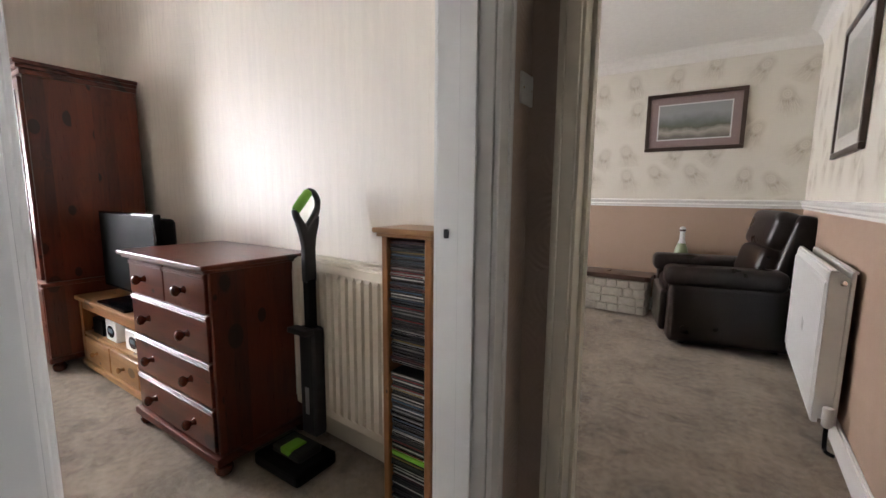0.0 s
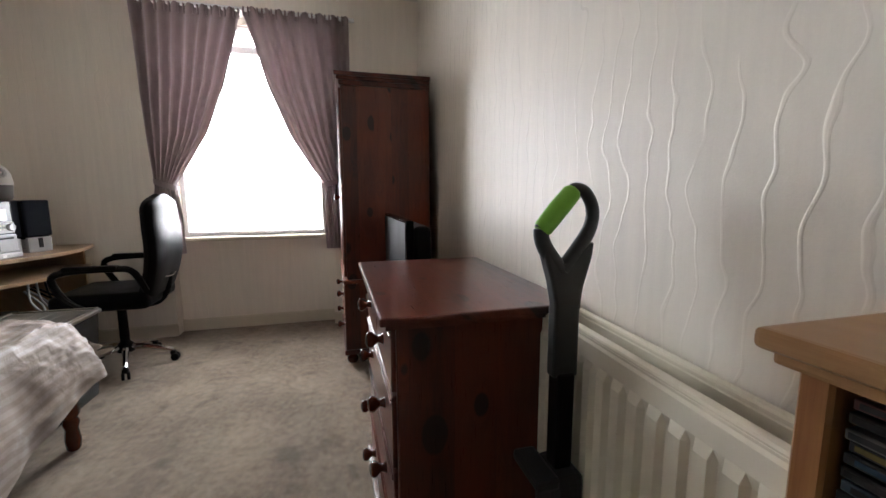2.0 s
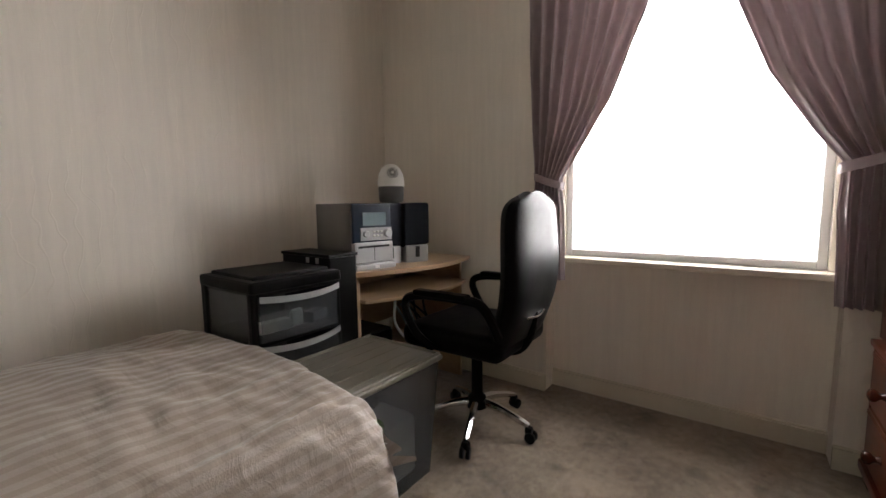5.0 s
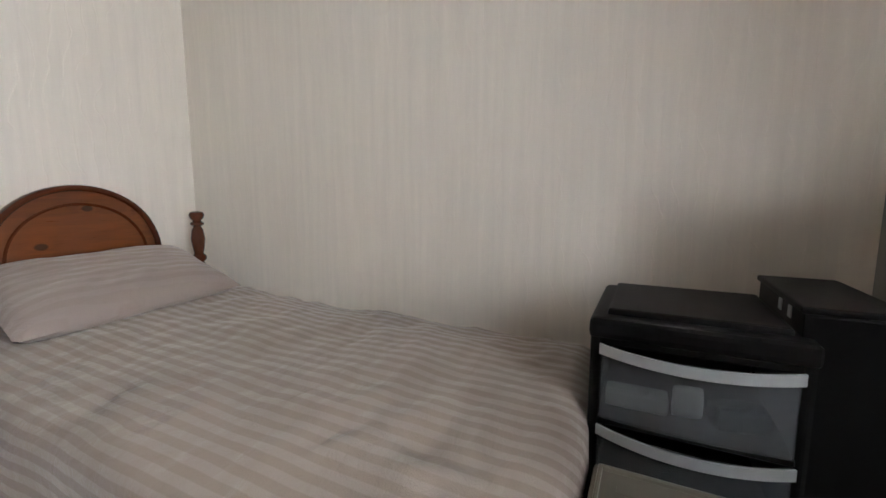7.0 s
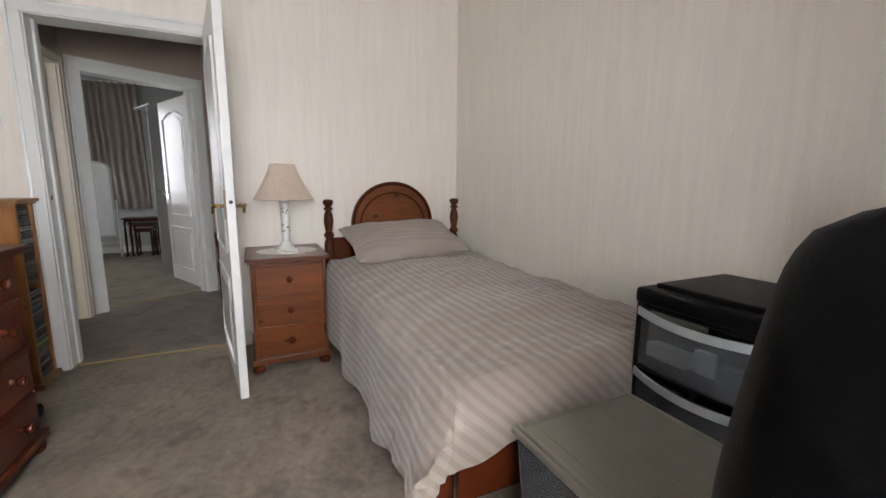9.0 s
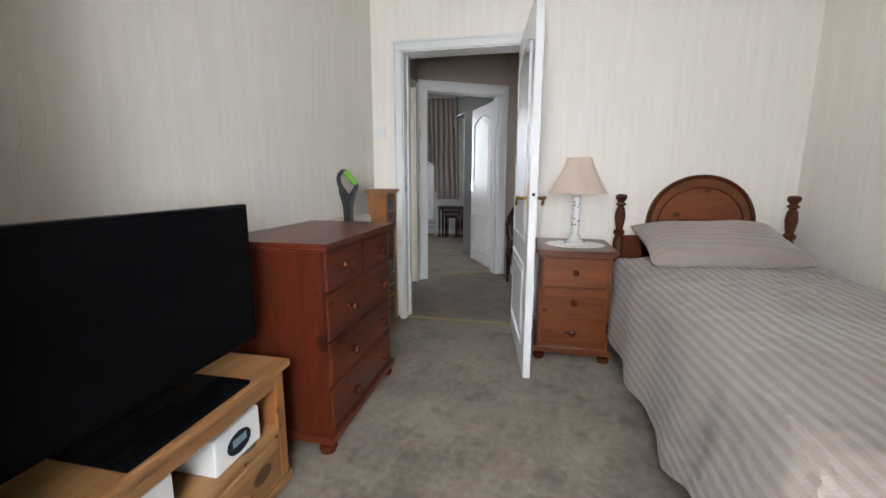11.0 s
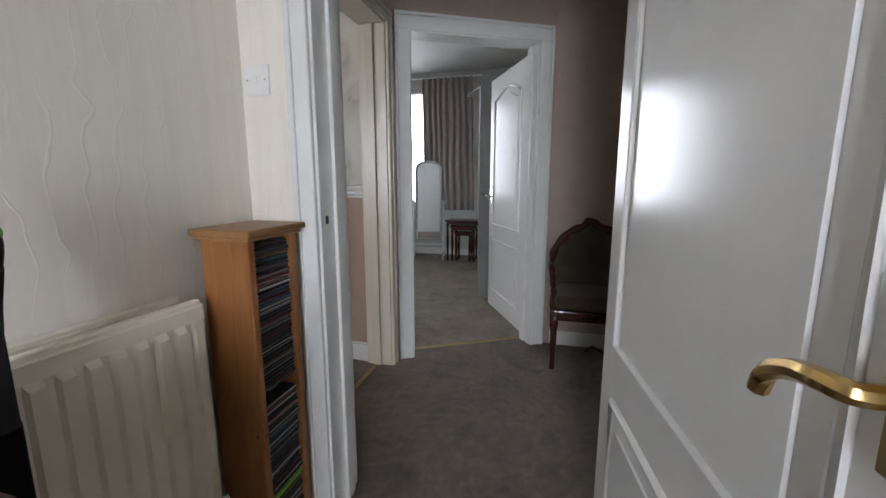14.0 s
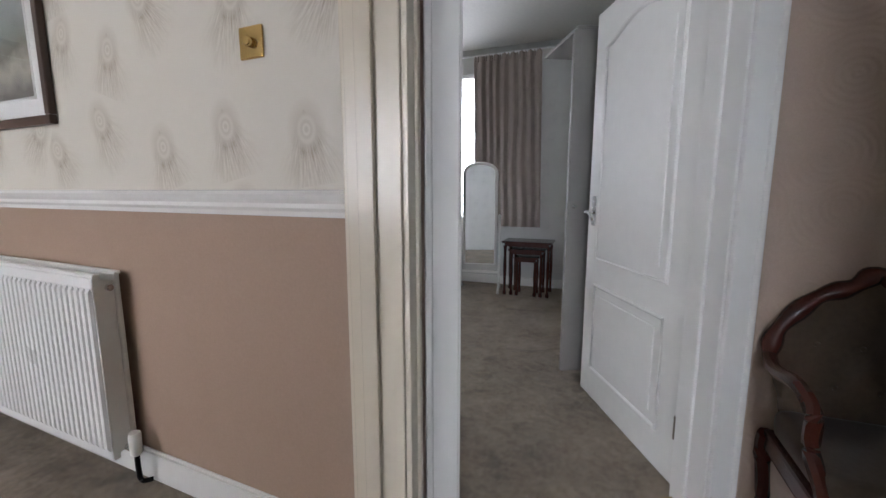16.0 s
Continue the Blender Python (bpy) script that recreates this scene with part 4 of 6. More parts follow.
# television
tv = thing("television", (-3.52, 1.885, 0.478), "black flat-screen television on the pine stand", "television")
part("screen", box((-0.365, -0.018, 0.085), (0.365, -0.016, 0.525)), screen_black, tv)
part("bezel", box((-0.38, -0.016, 0.07), (0.38, 0.02, 0.538), 0.006, 2), gloss_black, tv)
part("back_casing", box((-0.35, 0.02, 0.085), (0.35, 0.11, 0.51), 0.035, 4), black_plastic, tv)
part("neck", box((-0.05, 0.0, 0.012), (0.05, 0.03, 0.09), 0.005, 1), gloss_black, tv)
part("base", box((-0.2, -0.12, 0.0), (0.2, 0.1, 0.014), 0.006, 2), gloss_black, tv)


# radiators
def radiator(name, m, w, z0, z1, mat, label, pitch=0.05, double=False, pipe_end=1):
    """A pressed steel panel radiator, front along +y, 0..w in x, with top grille, end caps, valve and pipe."""
    e = tagged(new(name), label, "radiator")
    e.matrix_basis = m
    n = int(w / pitch)
    per = 8
    zs = [(z0, 0.0), (z0 + 0.012, 0.6), (z0 + 0.04, 0.7), (z0 + 0.055, 1.0), (z1 - 0.06, 1.0), (z1 - 0.045, 0.7), (z1 - 0.012, 0.6), (z1, 0.0)]
    def f(u, v):
        z, k = zs[min(7, int(round(v * 7)))]
        x = u * w
        ph = (u * n * per % per) / per
        flute = 1 if 0.2 < ph < 0.8 else 0
        y = 0.012 * min(1, k * 1.4) + (0.012 * flute if k >= 1.0 else 0.004 * (k > 0))
        return (x, y, z)
    part("front_panel", grid_sheet(n * per, 7, f), mat, e, smooth=False)
    part("body", box((0.002, -0.012, z0 + 0.004), (w - 0.002, 0.009, z1 - 0.003)), mat, e)
    part("rear_panel", box((0.002, -0.075, z0 + 0.004), (w - 0.002, -0.058, z1 - 0.003), 0.004, 1), mat, e)
    bm = bmesh.new()
    k = int(w / 0.03)
    for i in range(k):
        x = w * (i + 0.5) / k
        add_box(bm, (x - 0.002, -0.058, z0 + 0.02), (x + 0.002, -0.012, z1 - 0.03))
    tagged(part("fin_stack", bm, mat, e), kind="stuff")
    part("top_grille", box((0.0, -0.08, z1 - 0.008), (w, -0.06, z1 + 0.004), 0.003, 1), mat, e)
    part("top_edge", box((0.0, -0.014, z1 - 0.008), (w, 0.008, z1 + 0.003), 0.003, 1), mat, e)
    x = w if pipe_end > 0 else 0
    s = pipe_end
    part("air_valve", lathe([(0.012, 0), (0.012, s * 0.012), (0.006, s * 0.014)], (x, -0.035, z1 - 0.05), 12, "x"), chrome, e)
    v = part("valve", lathe([(0.011, 0.0), (0.011, s * 0.05)], (x, -0.035, z0 + 0.035), 12, "x"), chrome, e)
    part("thermostat_head", lathe([(0.012, -0.03), (0.02, -0.02), (0.021, 0.05), (0.018, 0.06), (0.004, 0.061)], (x + s * 0.055, -0.035, z0 + 0.045), 16), white_plastic, v, smooth=True)
    part("pipe", tube(smooth_path([(x + s * 0.055, -0.035, z0 + 0.02), (x + s * 0.055, -0.035, z0 - 0.04), (x + s * 0.06, -0.04, 0.03), (x + s * 0.075, -0.07, 0.02)], 5), 0.009, 8), black_plastic if double else mat, e)
    return e


mR, nR = along(RW0, RW1)
radiator("radiator", mR @ Matrix.Translation((0.3, 0.09, 0)), 0.82, 0.155, 0.85, enamel, "cream panel radiator fixed to the wall behind the chest of drawers", 0.045, pipe_end=-1)
mR, nR = along(LX0, LX1)
radiator("radiator", mR @ Matrix.Translation((1.02, 0.1, 0)), 1.1, 0.12, 0.82, enamel_white, "white double panel radiator below the dado rail", 0.035, True, -1)

# compact disc tower
cd = thing("compact_disc_tower", (-1.515, 1.925, 0), "narrow pine tower packed with compact discs, beside the doorway", "cd tower")
bm = box((-0.122, -0.024, 1.006), (0.118, 0.16, 1.024), 0.007, 3)
add_box(bm, (-0.112, -0.012, 0.994), (0.11, 0.155, 1.0065), 0.004, 2)
part("top", bm, pale_x, cd)
part("side_panel", box((-0.1, 0, 0.02), (-0.075, 0.145, 1.0), 0.003, 1), pale_z, cd)
part("side_panel", box((0.075, 0, 0.02), (0.1, 0.145, 1.0), 0.003, 1), pale_z, cd)
part("back_panel", box((-0.075, 0.135, 0.02), (0.075, 0.145, 1.0)), pale_z, cd)
part("base", box((-0.12, -0.018, 0.0), (0.115, 0.15, 0.035), 0.006, 2), pale_x, cd)
# recessed pine shelf; the dark wood stands in for the shade on it
part("shaded_middle_shelf", box((-0.075, 0.045, 0.548), (0.075, 0.135, 0.56)), darkwood, cd)
cdm = bpy.data.meshes.new("cd_case")
bm = box((-0.071, 0.0, 0.0), (0.071, 0.12, 0.0088), 0.001, 1)
bm.to_mesh(cdm)
bm.free()
cdm.materials.append(cd_mat)
cdg = cdm.copy()
cdg.materials.clear()
cdg.materials.append(green_plastic)
# printed spine stripe, its pale tints doubling as the glint on each case
spine = bpy.data.meshes.new("spine_label")
bm = box((-0.066, -0.0006, 0.0022), (0.066, 0.0008, 0.0066))
bm.to_mesh(spine)
bm.free()
spine.materials.append(spine_glint_mat)
rng = random.Random(5)
zlist = [0.04 + 0.0107 * i for i in range(46)] + [0.566 + 0.0107 * i for i in range(39)]
for i, z in enumerate(zlist):
    o = new("cd_case", cdg if i in (17, 18) else cdm)
    o.parent = cd
    o.location = (rng.uniform(-0.003, 0.003), 0.006 + rng.uniform(0, 0.009), z)
    if i not in (17, 18):
        l_ = new("spine_label", spine)
        l_.parent = o
        l_.location = (rng.uniform(-0.003, 0.003), 0.0, 0.0)

# upright vacuum cleaner
v = thing("vacuum_cleaner", (-2.08, 2.0, 0), "dark grey upright vacuum with green grip beside the chest", "vacuum cleaner")
part("floor_head", box((-0.14, -0.2, 0.012), (0.14, 0.0, 0.07), 0.018, 3), black_plastic, v)
part("head_cover", box((-0.09, -0.15, 0.06), (0.09, -0.03, 0.1), 0.02, 3), grey_plastic, v)
part("green_band", box((-0.035, -0.15, 0.07), (0.035, -0.06, 0.104), 0.012, 2), green_plastic, v, "bright green plastic cover")
part("body", box((-0.05, -0.03, 0.1), (0.05, 0.035, 0.58), 0.022, 3), grey_plastic, v)
part("hose_clip", box((-0.06, -0.075, 0.56), (0.055, -0.025, 0.585), 0.008, 2), grey_plastic, v)
part("badge", box((-0.012, -0.0315, 0.2), (0.012, -0.0295, 0.32), 0.0, 1), silver, v)
part("pole", box((-0.021, -0.018, 0.57), (0.021, 0.02, 0.78), 0.008, 3), black_plastic, v)
part("upper_pole", prism([(-0.026, 0.77), (0.028, 0.77), (0.027, 0.9), (0.033, 0.95), (0.05, 1.01), (0.054, 1.04), (0.036, 1.03), (0.01, 1.005), (-0.01, 1.0), (-0.033, 1.02), (-0.05, 1.04), (-0.052, 1.02), (-0.035, 0.965), (-0.026, 0.92)], -0.015, 0.015, "x", 0.006), grey_plastic, v)
hp = smooth_path([(0, -0.012, 0.985), (0, -0.045, 1.03), (0, -0.055, 1.062), (0, -0.045, 1.078), (0, 0.0, 1.128), (0, 0.016, 1.142), (0, 0.04, 1.132), (0, 0.055, 1.1), (0, 0.048, 1.06), (0, 0.01, 1.005), (0, -0.008, 0.985)], 6)
part("loop_handle", tube(hp, [0.017 - 0.005 * math.sin(math.pi * i / (len(hp) - 1)) for i in range(len(hp))], 10), grey_plastic, v, smooth=True)
part("grip", tube([(0, -0.055, 1.062), (0, -0.05, 1.068), (0, -0.02, 1.103), (0, 0.008, 1.134), (0, 0.013, 1.139)], [0.014, 0.0185, 0.0195, 0.0185, 0.014], 14), green_plastic, v, "bright green rubber grip", smooth=True)


# curtains
def curtain(name, x, outer, inner, ztop, zbot, mat, label, tie=None, folds=9, amp=0.03, seed=1, flip=1):
    """A hanging curtain. outer, inner: y of its edges as lists of (height fraction from the top, y)."""
    def pick(tab, v):
        for (a, ya), (b, yb) in zip(tab, tab[1:]):
            if v <= b:
                t = (v - a) / max(1e-6, b - a)
                return ya + (yb - ya) * t
        return tab[-1][1]
    e = thing(name, (x, 0, 0), label, "curtain")
    def f(u, v):
        z = ztop + (zbot - ztop) * v
        o, i = pick(outer, v), pick(inner, v)
        y = o + (i - o) * u
        squeeze = abs(i - o) / max(0.05, abs(inner[0][1] - outer[0][1]))
        wob = noise.noise((u * 3 + seed, v * 2.2, seed)) * 1.1
        a = amp * (0.45 + 0.55 * min(1.0, 0.35 + v * 2)) * (0.55 + 0.45 * squeeze)
        return (flip * a * math.sin(2 * math.pi * folds * u + wob * 2) + 0.01 * noise.noise((u * 9, v * 12, seed + 3)), y, z + (0.012 * math.sin(2 * math.pi * folds * u) if v < 0.01 else 0))
    part("drape", grid_sheet(150, 50, f, 0.003), mat, e, smooth=True)
    bm = bmesh.new()
    n = folds * 3
    for k in range(n):
        y = outer[0][1] + (inner[0][1] - outer[0][1]) * (k + 0.5) / n
        add_box(bm, (-0.012, y - 0.006, ztop - 0.06), (0.012, y + 0.006, ztop + 0.01), 0.004, 1)
    tagged(part("gathered_heading", bm, mat, e), kind="stuff")
    if tie:
        v, r = tie
        o, i = pick(outer, v), pick(inner, v)
        z = ztop + (zbot - ztop) * v
        c, w = (o + i) / 2, abs(i - o) / 2 + 0.015
        sgn = 1 if i > o else -1
        pts = [(0.0 + r * math.cos(a), c + w * math.sin(a), z - sgn * 0.03 * math.sin(a)) for a in [2 * math.pi * k / 24 for k in range(24)]]
        bm = bmesh.new()
        lo = [bm.verts.new((p[0], p[1], p[2] - 0.02)) for p in pts]
        hi = [bm.verts.new((p[0], p[1], p[2] + 0.02)) for p in pts]
        for k in range(24):
            bm.faces.new((lo[k], lo[(k + 1) % 24], hi[(k + 1) % 24], hi[k]))
        part("tieback", bm, mat, e, smooth=True)
    return e


CX = -4.925
curtain("curtain", CX, [(0, 0.22), (0.35, 0.235), (0.71, 0.285), (0.8, 0.26), (1, 0.24)], [(0, 0.945), (0.12, 0.89), (0.3, 0.8), (0.5, 0.655), (0.64, 0.5), (0.71, 0.42), (0.8, 0.44), (1, 0.45)], 2.5, 0.68, curtain_mauve, "dusty mauve curtain tied back at the side of the window", (0.71, 0.06), 8, 0.028, 1)
curtain("curtain", CX, [(0, 1.735), (0.35, 1.73), (0.7, 1.69), (1, 1.71)], [(0, 0.95), (0.12, 1.02), (0.3, 1.11), (0.5, 1.255), (0.64, 1.41), (0.7, 1.49), (0.8, 1.485), (1, 1.50)], 2.52, 0.68, curtain_mauve, "dusty mauve curtain tied back beside the wardrobe", (0.7, 0.06), 8, 0.028, 4)
fixed("curtain_rail", box((CX - 0.03, 0.18, 2.5), (CX + 0.0, 1.78, 2.525), 0.004, 1), upvc, "slim white curtain rail above the window", "curtain rail")

# bed
bed = thing("bed", (-1.5, -0.12, 0), "single bed of amber pine with an arched headboard and turned posts", "bed")
post = [(0.026, 0), (0.034, 0.02), (0.034, 0.3), (0.034, 0.7), (0.03, 0.72), (0.022, 0.735), (0.035, 0.75), (0.035, 0.766), (0.022, 0.78), (0.029, 0.82), (0.034, 0.86), (0.027, 0.908), (0.018, 0.926), (0.032, 0.936), (0.032, 0.945), (0.018, 0.955), (0.03, 0.968), (0.037, 0.985), (0.031, 1.001), (0.015, 1.007), (0.002, 1.008)]
for y in (0.485, -0.485):
    part("head_post", lathe(post, (0, y, 0), 18), turned_amber, bed, smooth=True)
arch = [(-0.33, 0.6), (-0.33, 0.72)] + [(-0.31 * math.cos(math.pi * k / 28), 0.8 + 0.33 * math.sin(math.pi * k / 28) ** 0.9) for k in range(0, 29)] + [(0.33, 0.72), (0.33, 0.6)]
hb = part("headboard", prism([(p[0] + 0.02, p[1]) for p in arch], -0.014, 0.014, "x", 0.004), ora_y, bed, "arched pine headboard")
rim = [(-0.018, 0.02 - 0.298 * math.cos(math.pi * k / 30), 0.8 + 0.318 * math.sin(math.pi * k / 30) ** 0.9) for k in range(31)]
part("rim_moulding", tube(rim, 0.013, 8), turned_amber, hb, smooth=True)
rim2 = [(-0.015, 0.02 - 0.245 * math.cos(math.pi * k / 30), 0.8 + 0.25 * math.sin(math.pi * k / 30) ** 0.9) for k in range(31)]
part("inner_moulding", tube(rim2, 0.006, 6), turned_amber, hb, smooth=True)
part("head_rail", box((-0.014, -0.47, 0.52), (0.014, 0.47, 0.74), 0.006, 2), turned_amber, bed)
part("side_rail", box((-1.92, 0.465, 0.22), (-0.02, 0.49, 0.36), 0.005, 2), turned, bed)
part("side_rail", box((-1.92, -0.49, 0.22), (-0.02, -0.465, 0.36), 0.005, 2), turned, bed)
part("foot_rail", box((-1.965, -0.47, 0.2), (-1.94, 0.47, 0.38), 0.005, 2), turned, bed)
leg = [(0.02, 0), (0.026, 0.01), (0.03, 0.05), (0.024, 0.1), (0.032, 0.13), (0.026, 0.15), (0.036, 0.17), (0.036, 0.38)]
for y in (0.52, -0.48):
    part("leg", lathe(leg, (-1.95, y, 0), 16), turned, bed, smooth=True)
mt = thing("mattress", (-2.47, -0.13, 0.36), "pale cotton-covered mattress lying on the pine bed frame", "mattress")
part("cover", box((-0.93, -0.47, 0.0), (0.92, 0.47, 0.17), 0.05, 3), sheet_white, mt)

dv = thing("duvet", (-1.6, -0.66, 0.0), "mushroom-grey satin-striped duvet hanging over the bed's side", "duvet")
LA, HA, LB, HB = 1.87, 0.22, 1.02, 0.52


def hang(o, r=0.09, slope=0.1):
    if o <= 0:
        return 0.0, 0.0
    q = math.pi * r / 2
    if o < q:
        return r * math.sin(o / r), r * (1 - math.cos(o / r))
    return r + slope * (o - q), r + (o - q)


def duvet_at(u, v):
    a, b = u * (LA + HA), v * (LB + HB)
    oa, ob = a - LA, (b - LB) * (1 - 0.38 * max(0.0, min(1.0, (a - 1.35) / 0.5)))
    xa, za = hang(oa)
    yb, zb = hang(ob, 0.1, 0.12)
    down = math.sqrt(za * za + zb * zb) if min(za, zb) <= 0 else min(max(za, zb) + 0.15 * min(za, zb), 0.34)
    bb, aa = min(b, LB), min(a, LA)
    z = 0.585 + 0.045 * math.sin(math.pi * min(1, bb / LB) ** 1.1) - 0.02 * (aa / LA) - down
    z += 0.02 * math.exp(-((aa - 0.2) / 0.14) ** 2)
    wr = 0.022 * noise.noise((a * 3.1, b * 2.6, 2.0)) + 0.011 * noise.noise((a * 9, b * 7, 5.0)) + 0.004 * noise.noise((a * 24, b * 11, 9.0))
    rip = min(1, max(zb, za) / 0.3)
    end = max(0.0, min(1.0, (a - 1.15) / 0.6)) * (0.35 + 0.65 * max(0.0, min(1.0, (b - 0.35) / 0.5)))
    crease = 0.5 - abs(noise.noise((a * 5.5 + b * 3, b * 9 - a * 2, 12.0)))
    crease2 = 0.5 - abs(noise.noise((a * 12 - b * 5, b * 15, 21.0)))
    wr += end * (0.022 * (crease - 0.3) + 0.006 * (crease2 - 0.3))
    side = rip * (0.018 * math.sin(a * 11 + 2 * noise.noise((a * 2, 0, 1))) + 0.02 * noise.noise((a * 7, b, 3)) + 0.026 * end * (crease - 0.3) + 0.007 * end * (crease2 - 0.3))
    flare = 0.1 * max(0, min(1, (a - 1.3) / 0.7)) * rip
    return (-aa - xa * (0.9) - (0.5 * side if za > 0 else 0), bb + yb * 0.45 + side + flare, max(z + wr * (1.2 - 0.5 * rip), 0.1))


part("cover", grid_sheet(210, 150, duvet_at, 0.012), linen, dv, smooth=True)


def pillow_mesh(w, d, h):
    def surf(sgn):
        def f(u, v):
            x, y = 2 * u - 1, 2 * v - 1
            k = max(0.0, (1 - x ** 4) * (1 - y ** 4)) ** 0.55
            px = x * (1 - 0.07 * (1 - abs(y)) * abs(x)) * w / 2
            py = y * (1 - 0.07 * (1 - abs(x)) * abs(y)) * d / 2
            return (px, py, sgn * (h / 2 * k) + 0.008 * noise.noise((x * 3, y * 3, sgn)) * k + 0.004 * noise.noise((x * 9, y * 8, sgn)) * k)
        return f
    bm = grid_sheet(36, 36, surf(1))
    b2 = grid_sheet(36, 36, surf(-1))
    me = bpy.data.meshes.new("tmp")
    b2.to_mesh(me)
    b2.free()
    bm.from_mesh(me)
    bpy.data.meshes.remove(me)
    bmesh.ops.remove_doubles(bm, verts=bm.verts[:], dist=0.003)
    return bm


pl = thing("pillow", (-1.76, -0.1, 0.735), "mushroom-grey striped pillow leaning on the headboard", "pillow")
pm = pillow_mesh(0.46, 0.8, 0.17)
bmesh.ops.rotate(pm, verts=pm.verts[:], cent=(0, 0, 0), matrix=Matrix.Rotation(radians(-20), 3, "Y") @ Matrix.Rotation(radians(4), 3, "Z"))
part("case", pm, pillow_linen, pl, smooth=True)

# bedside cabinet
b = thing("bedside_cabinet", (-1.66, 0.667, 0), "amber pine bedside cabinet with three drawers and bun feet", "bedside cabinet", -90)
W = 0.205
part("side_panel", box((-W, -0.23, 0.07), (-W + 0.018, 0.25, 0.665), 0.003, 1), ora_z, b)
part("side_panel", box((W - 0.018, -0.23, 0.07), (W, 0.25, 0.665), 0.003, 1), ora_z, b)
part("back_panel", box((-W + 0.018, 0.24, 0.07), (W - 0.018, 0.248, 0.665)), ora_z, b)
part("carcass_frame", box((-W + 0.018, -0.224, 0.07), (W - 0.018, -0.21, 0.665)), ora_x, b)
part("plinth", box((-W - 0.018, -0.25, 0.055), (W + 0.018, 0.25, 0.09), 0.006, 2), ora_x, b)
moulded_top(b, -W, W, -0.24, 0.252, 0.692, ora_x, 0.025)
for z0, z1 in ((0.475, 0.645), (0.29, 0.463), (0.1, 0.278)):
    drawer_front(b, -W + 0.024, W - 0.024, z0, z1, -0.23, (ora_x, turned), (0.0,), 0.85, False)
for x in (-W + 0.015, W - 0.015):
    for y in (-0.21, 0.21):
        bun_foot(b, x, y, turned, 0.06)

dl = thing("doily", (-1.67, 0.655, 0.692), "oval cream lace mat under the lamp", "doily")
pts = [((0.175 + 0.006 * math.cos(24 * a)) * math.cos(a), (0.14 + 0.006 * math.cos(24 * a)) * math.sin(a)) for a in [2 * math.pi * k / 144 for k in range(144)]]
part("lace", prism([(p[1], p[0]) for p in pts], 0.0, 0.003, "z"), lace, dl)

lp = thing("table_lamp", (-1.66, 0.657, 0.695), "white ceramic table lamp with sprig print and pleated beige shade", "lamp")
part("foot", box((-0.062, -0.062, 0), (0.062, 0.062, 0.014), 0.006, 2), ceramic, lp)
part("base", lathe([(0.055, 0.013), (0.05, 0.022), (0.036, 0.032), (0.03, 0.045), (0.018, 0.06), (0.021, 0.07), (0.021, 0.08), (0.018, 0.09), (0.021, 0.1), (0.022, 0.16), (0.0235, 0.28), (0.019, 0.295), (0.026, 0.305), (0.02, 0.315), (0.012, 0.33), (0.01, 0.37)], seg=20), ceramic, lp, smooth=True)
bm = bmesh.new()
r2 = random.Random(3)
for k in range(26):
    a, z = r2.uniform(0, 6.28), r2.choice((0.14, 0.24)) + r2.uniform(-0.025, 0.025)
    add_box(bm, (-0.006, -0.001, -0.004), (0.006, 0.001, 0.004), m=Matrix.Translation((0.0232 * math.cos(a), 0.0232 * math.sin(a), z)) @ Matrix.Rotation(a + math.pi / 2, 4, "Z") @ Matrix.Rotation(r2.uniform(0, 3), 4, "Y"))
tagged(part("sprig_print", bm, sprig, lp), kind="stuff")
def shade_at(u, v):
    a = 2 * math.pi * u
    r = 0.07 + 0.1 * v ** 1.25 + 0.0022 * math.sin(a * 56 + v * 3)
    sc = 1 + 0.012 * math.cos(8 * a) * v
    return (r * sc * math.cos(a), r * sc * math.sin(a), 0.53 - 0.21 * v)
sh = part("shade", grid_sheet(224, 8, shade_at, 0.002), shade_cloth, lp, "pleated beige fabric shade", smooth=True)
for v in (0.0, 1.0):
    part("trim", tube([shade_at(k / 48, v) for k in range(48)], 0.004, 6, True), shade_cloth, sh, smooth=True)
part("spider", tube([(-0.074, 0, 0.525), (0, 0, 0.36), (0.074, 0, 0.525)], 0.0015, 5), brass, lp)

# storage crate
cr = thing("storage_crate", (-3.83, 0.05, 0), "clear plastic storage crate with ribbed beige lid beside the bed", "storage box")
def tray(lo, hi, z0, z1, taper, th):
    bm = bmesh.new()
    add = [(lo[0] + taper, lo[1] + taper, hi[0] - taper, hi[1] - taper, z0), (lo[0], lo[1], hi[0], hi[1], z1), (lo[0] + th, lo[1] + th, hi[0] - th, hi[1] - th, z1), (lo[0] + taper + th, lo[1] + taper + th, hi[0] - taper - th, hi[1] - taper - th, z0 + th)]
    rings = [[bm.verts.new(p) for p in ((a, b_, z), (c_, b_, z), (c_, d_, z), (a, d_, z))] for a, b_, c_, d_, z in add]
    for q, r in zip(rings, rings[1:]):
        for i in range(4):
            bm.faces.new((q[i], q[(i + 1) % 4], r[(i + 1) % 4], r[i]))
    bm.faces.new(rings[0])
    bm.faces.new(rings[-1])
    return bm
part("body", tray((-0.235, -0.2), (0.235, 0.2), 0.0, 0.475, 0.03, 0.004), frosted, cr)
part("lid", box((-0.25, -0.212, 0.47), (0.25, 0.212, 0.492), 0.01, 3), lid_plastic, cr)
part("lid_rim", tube([(-0.235, -0.197, 0.494), (0.235, -0.197, 0.494), (0.235, 0.197, 0.494), (-0.235, 0.197, 0.494)], 0.008, 8, True), lid_plastic, cr)
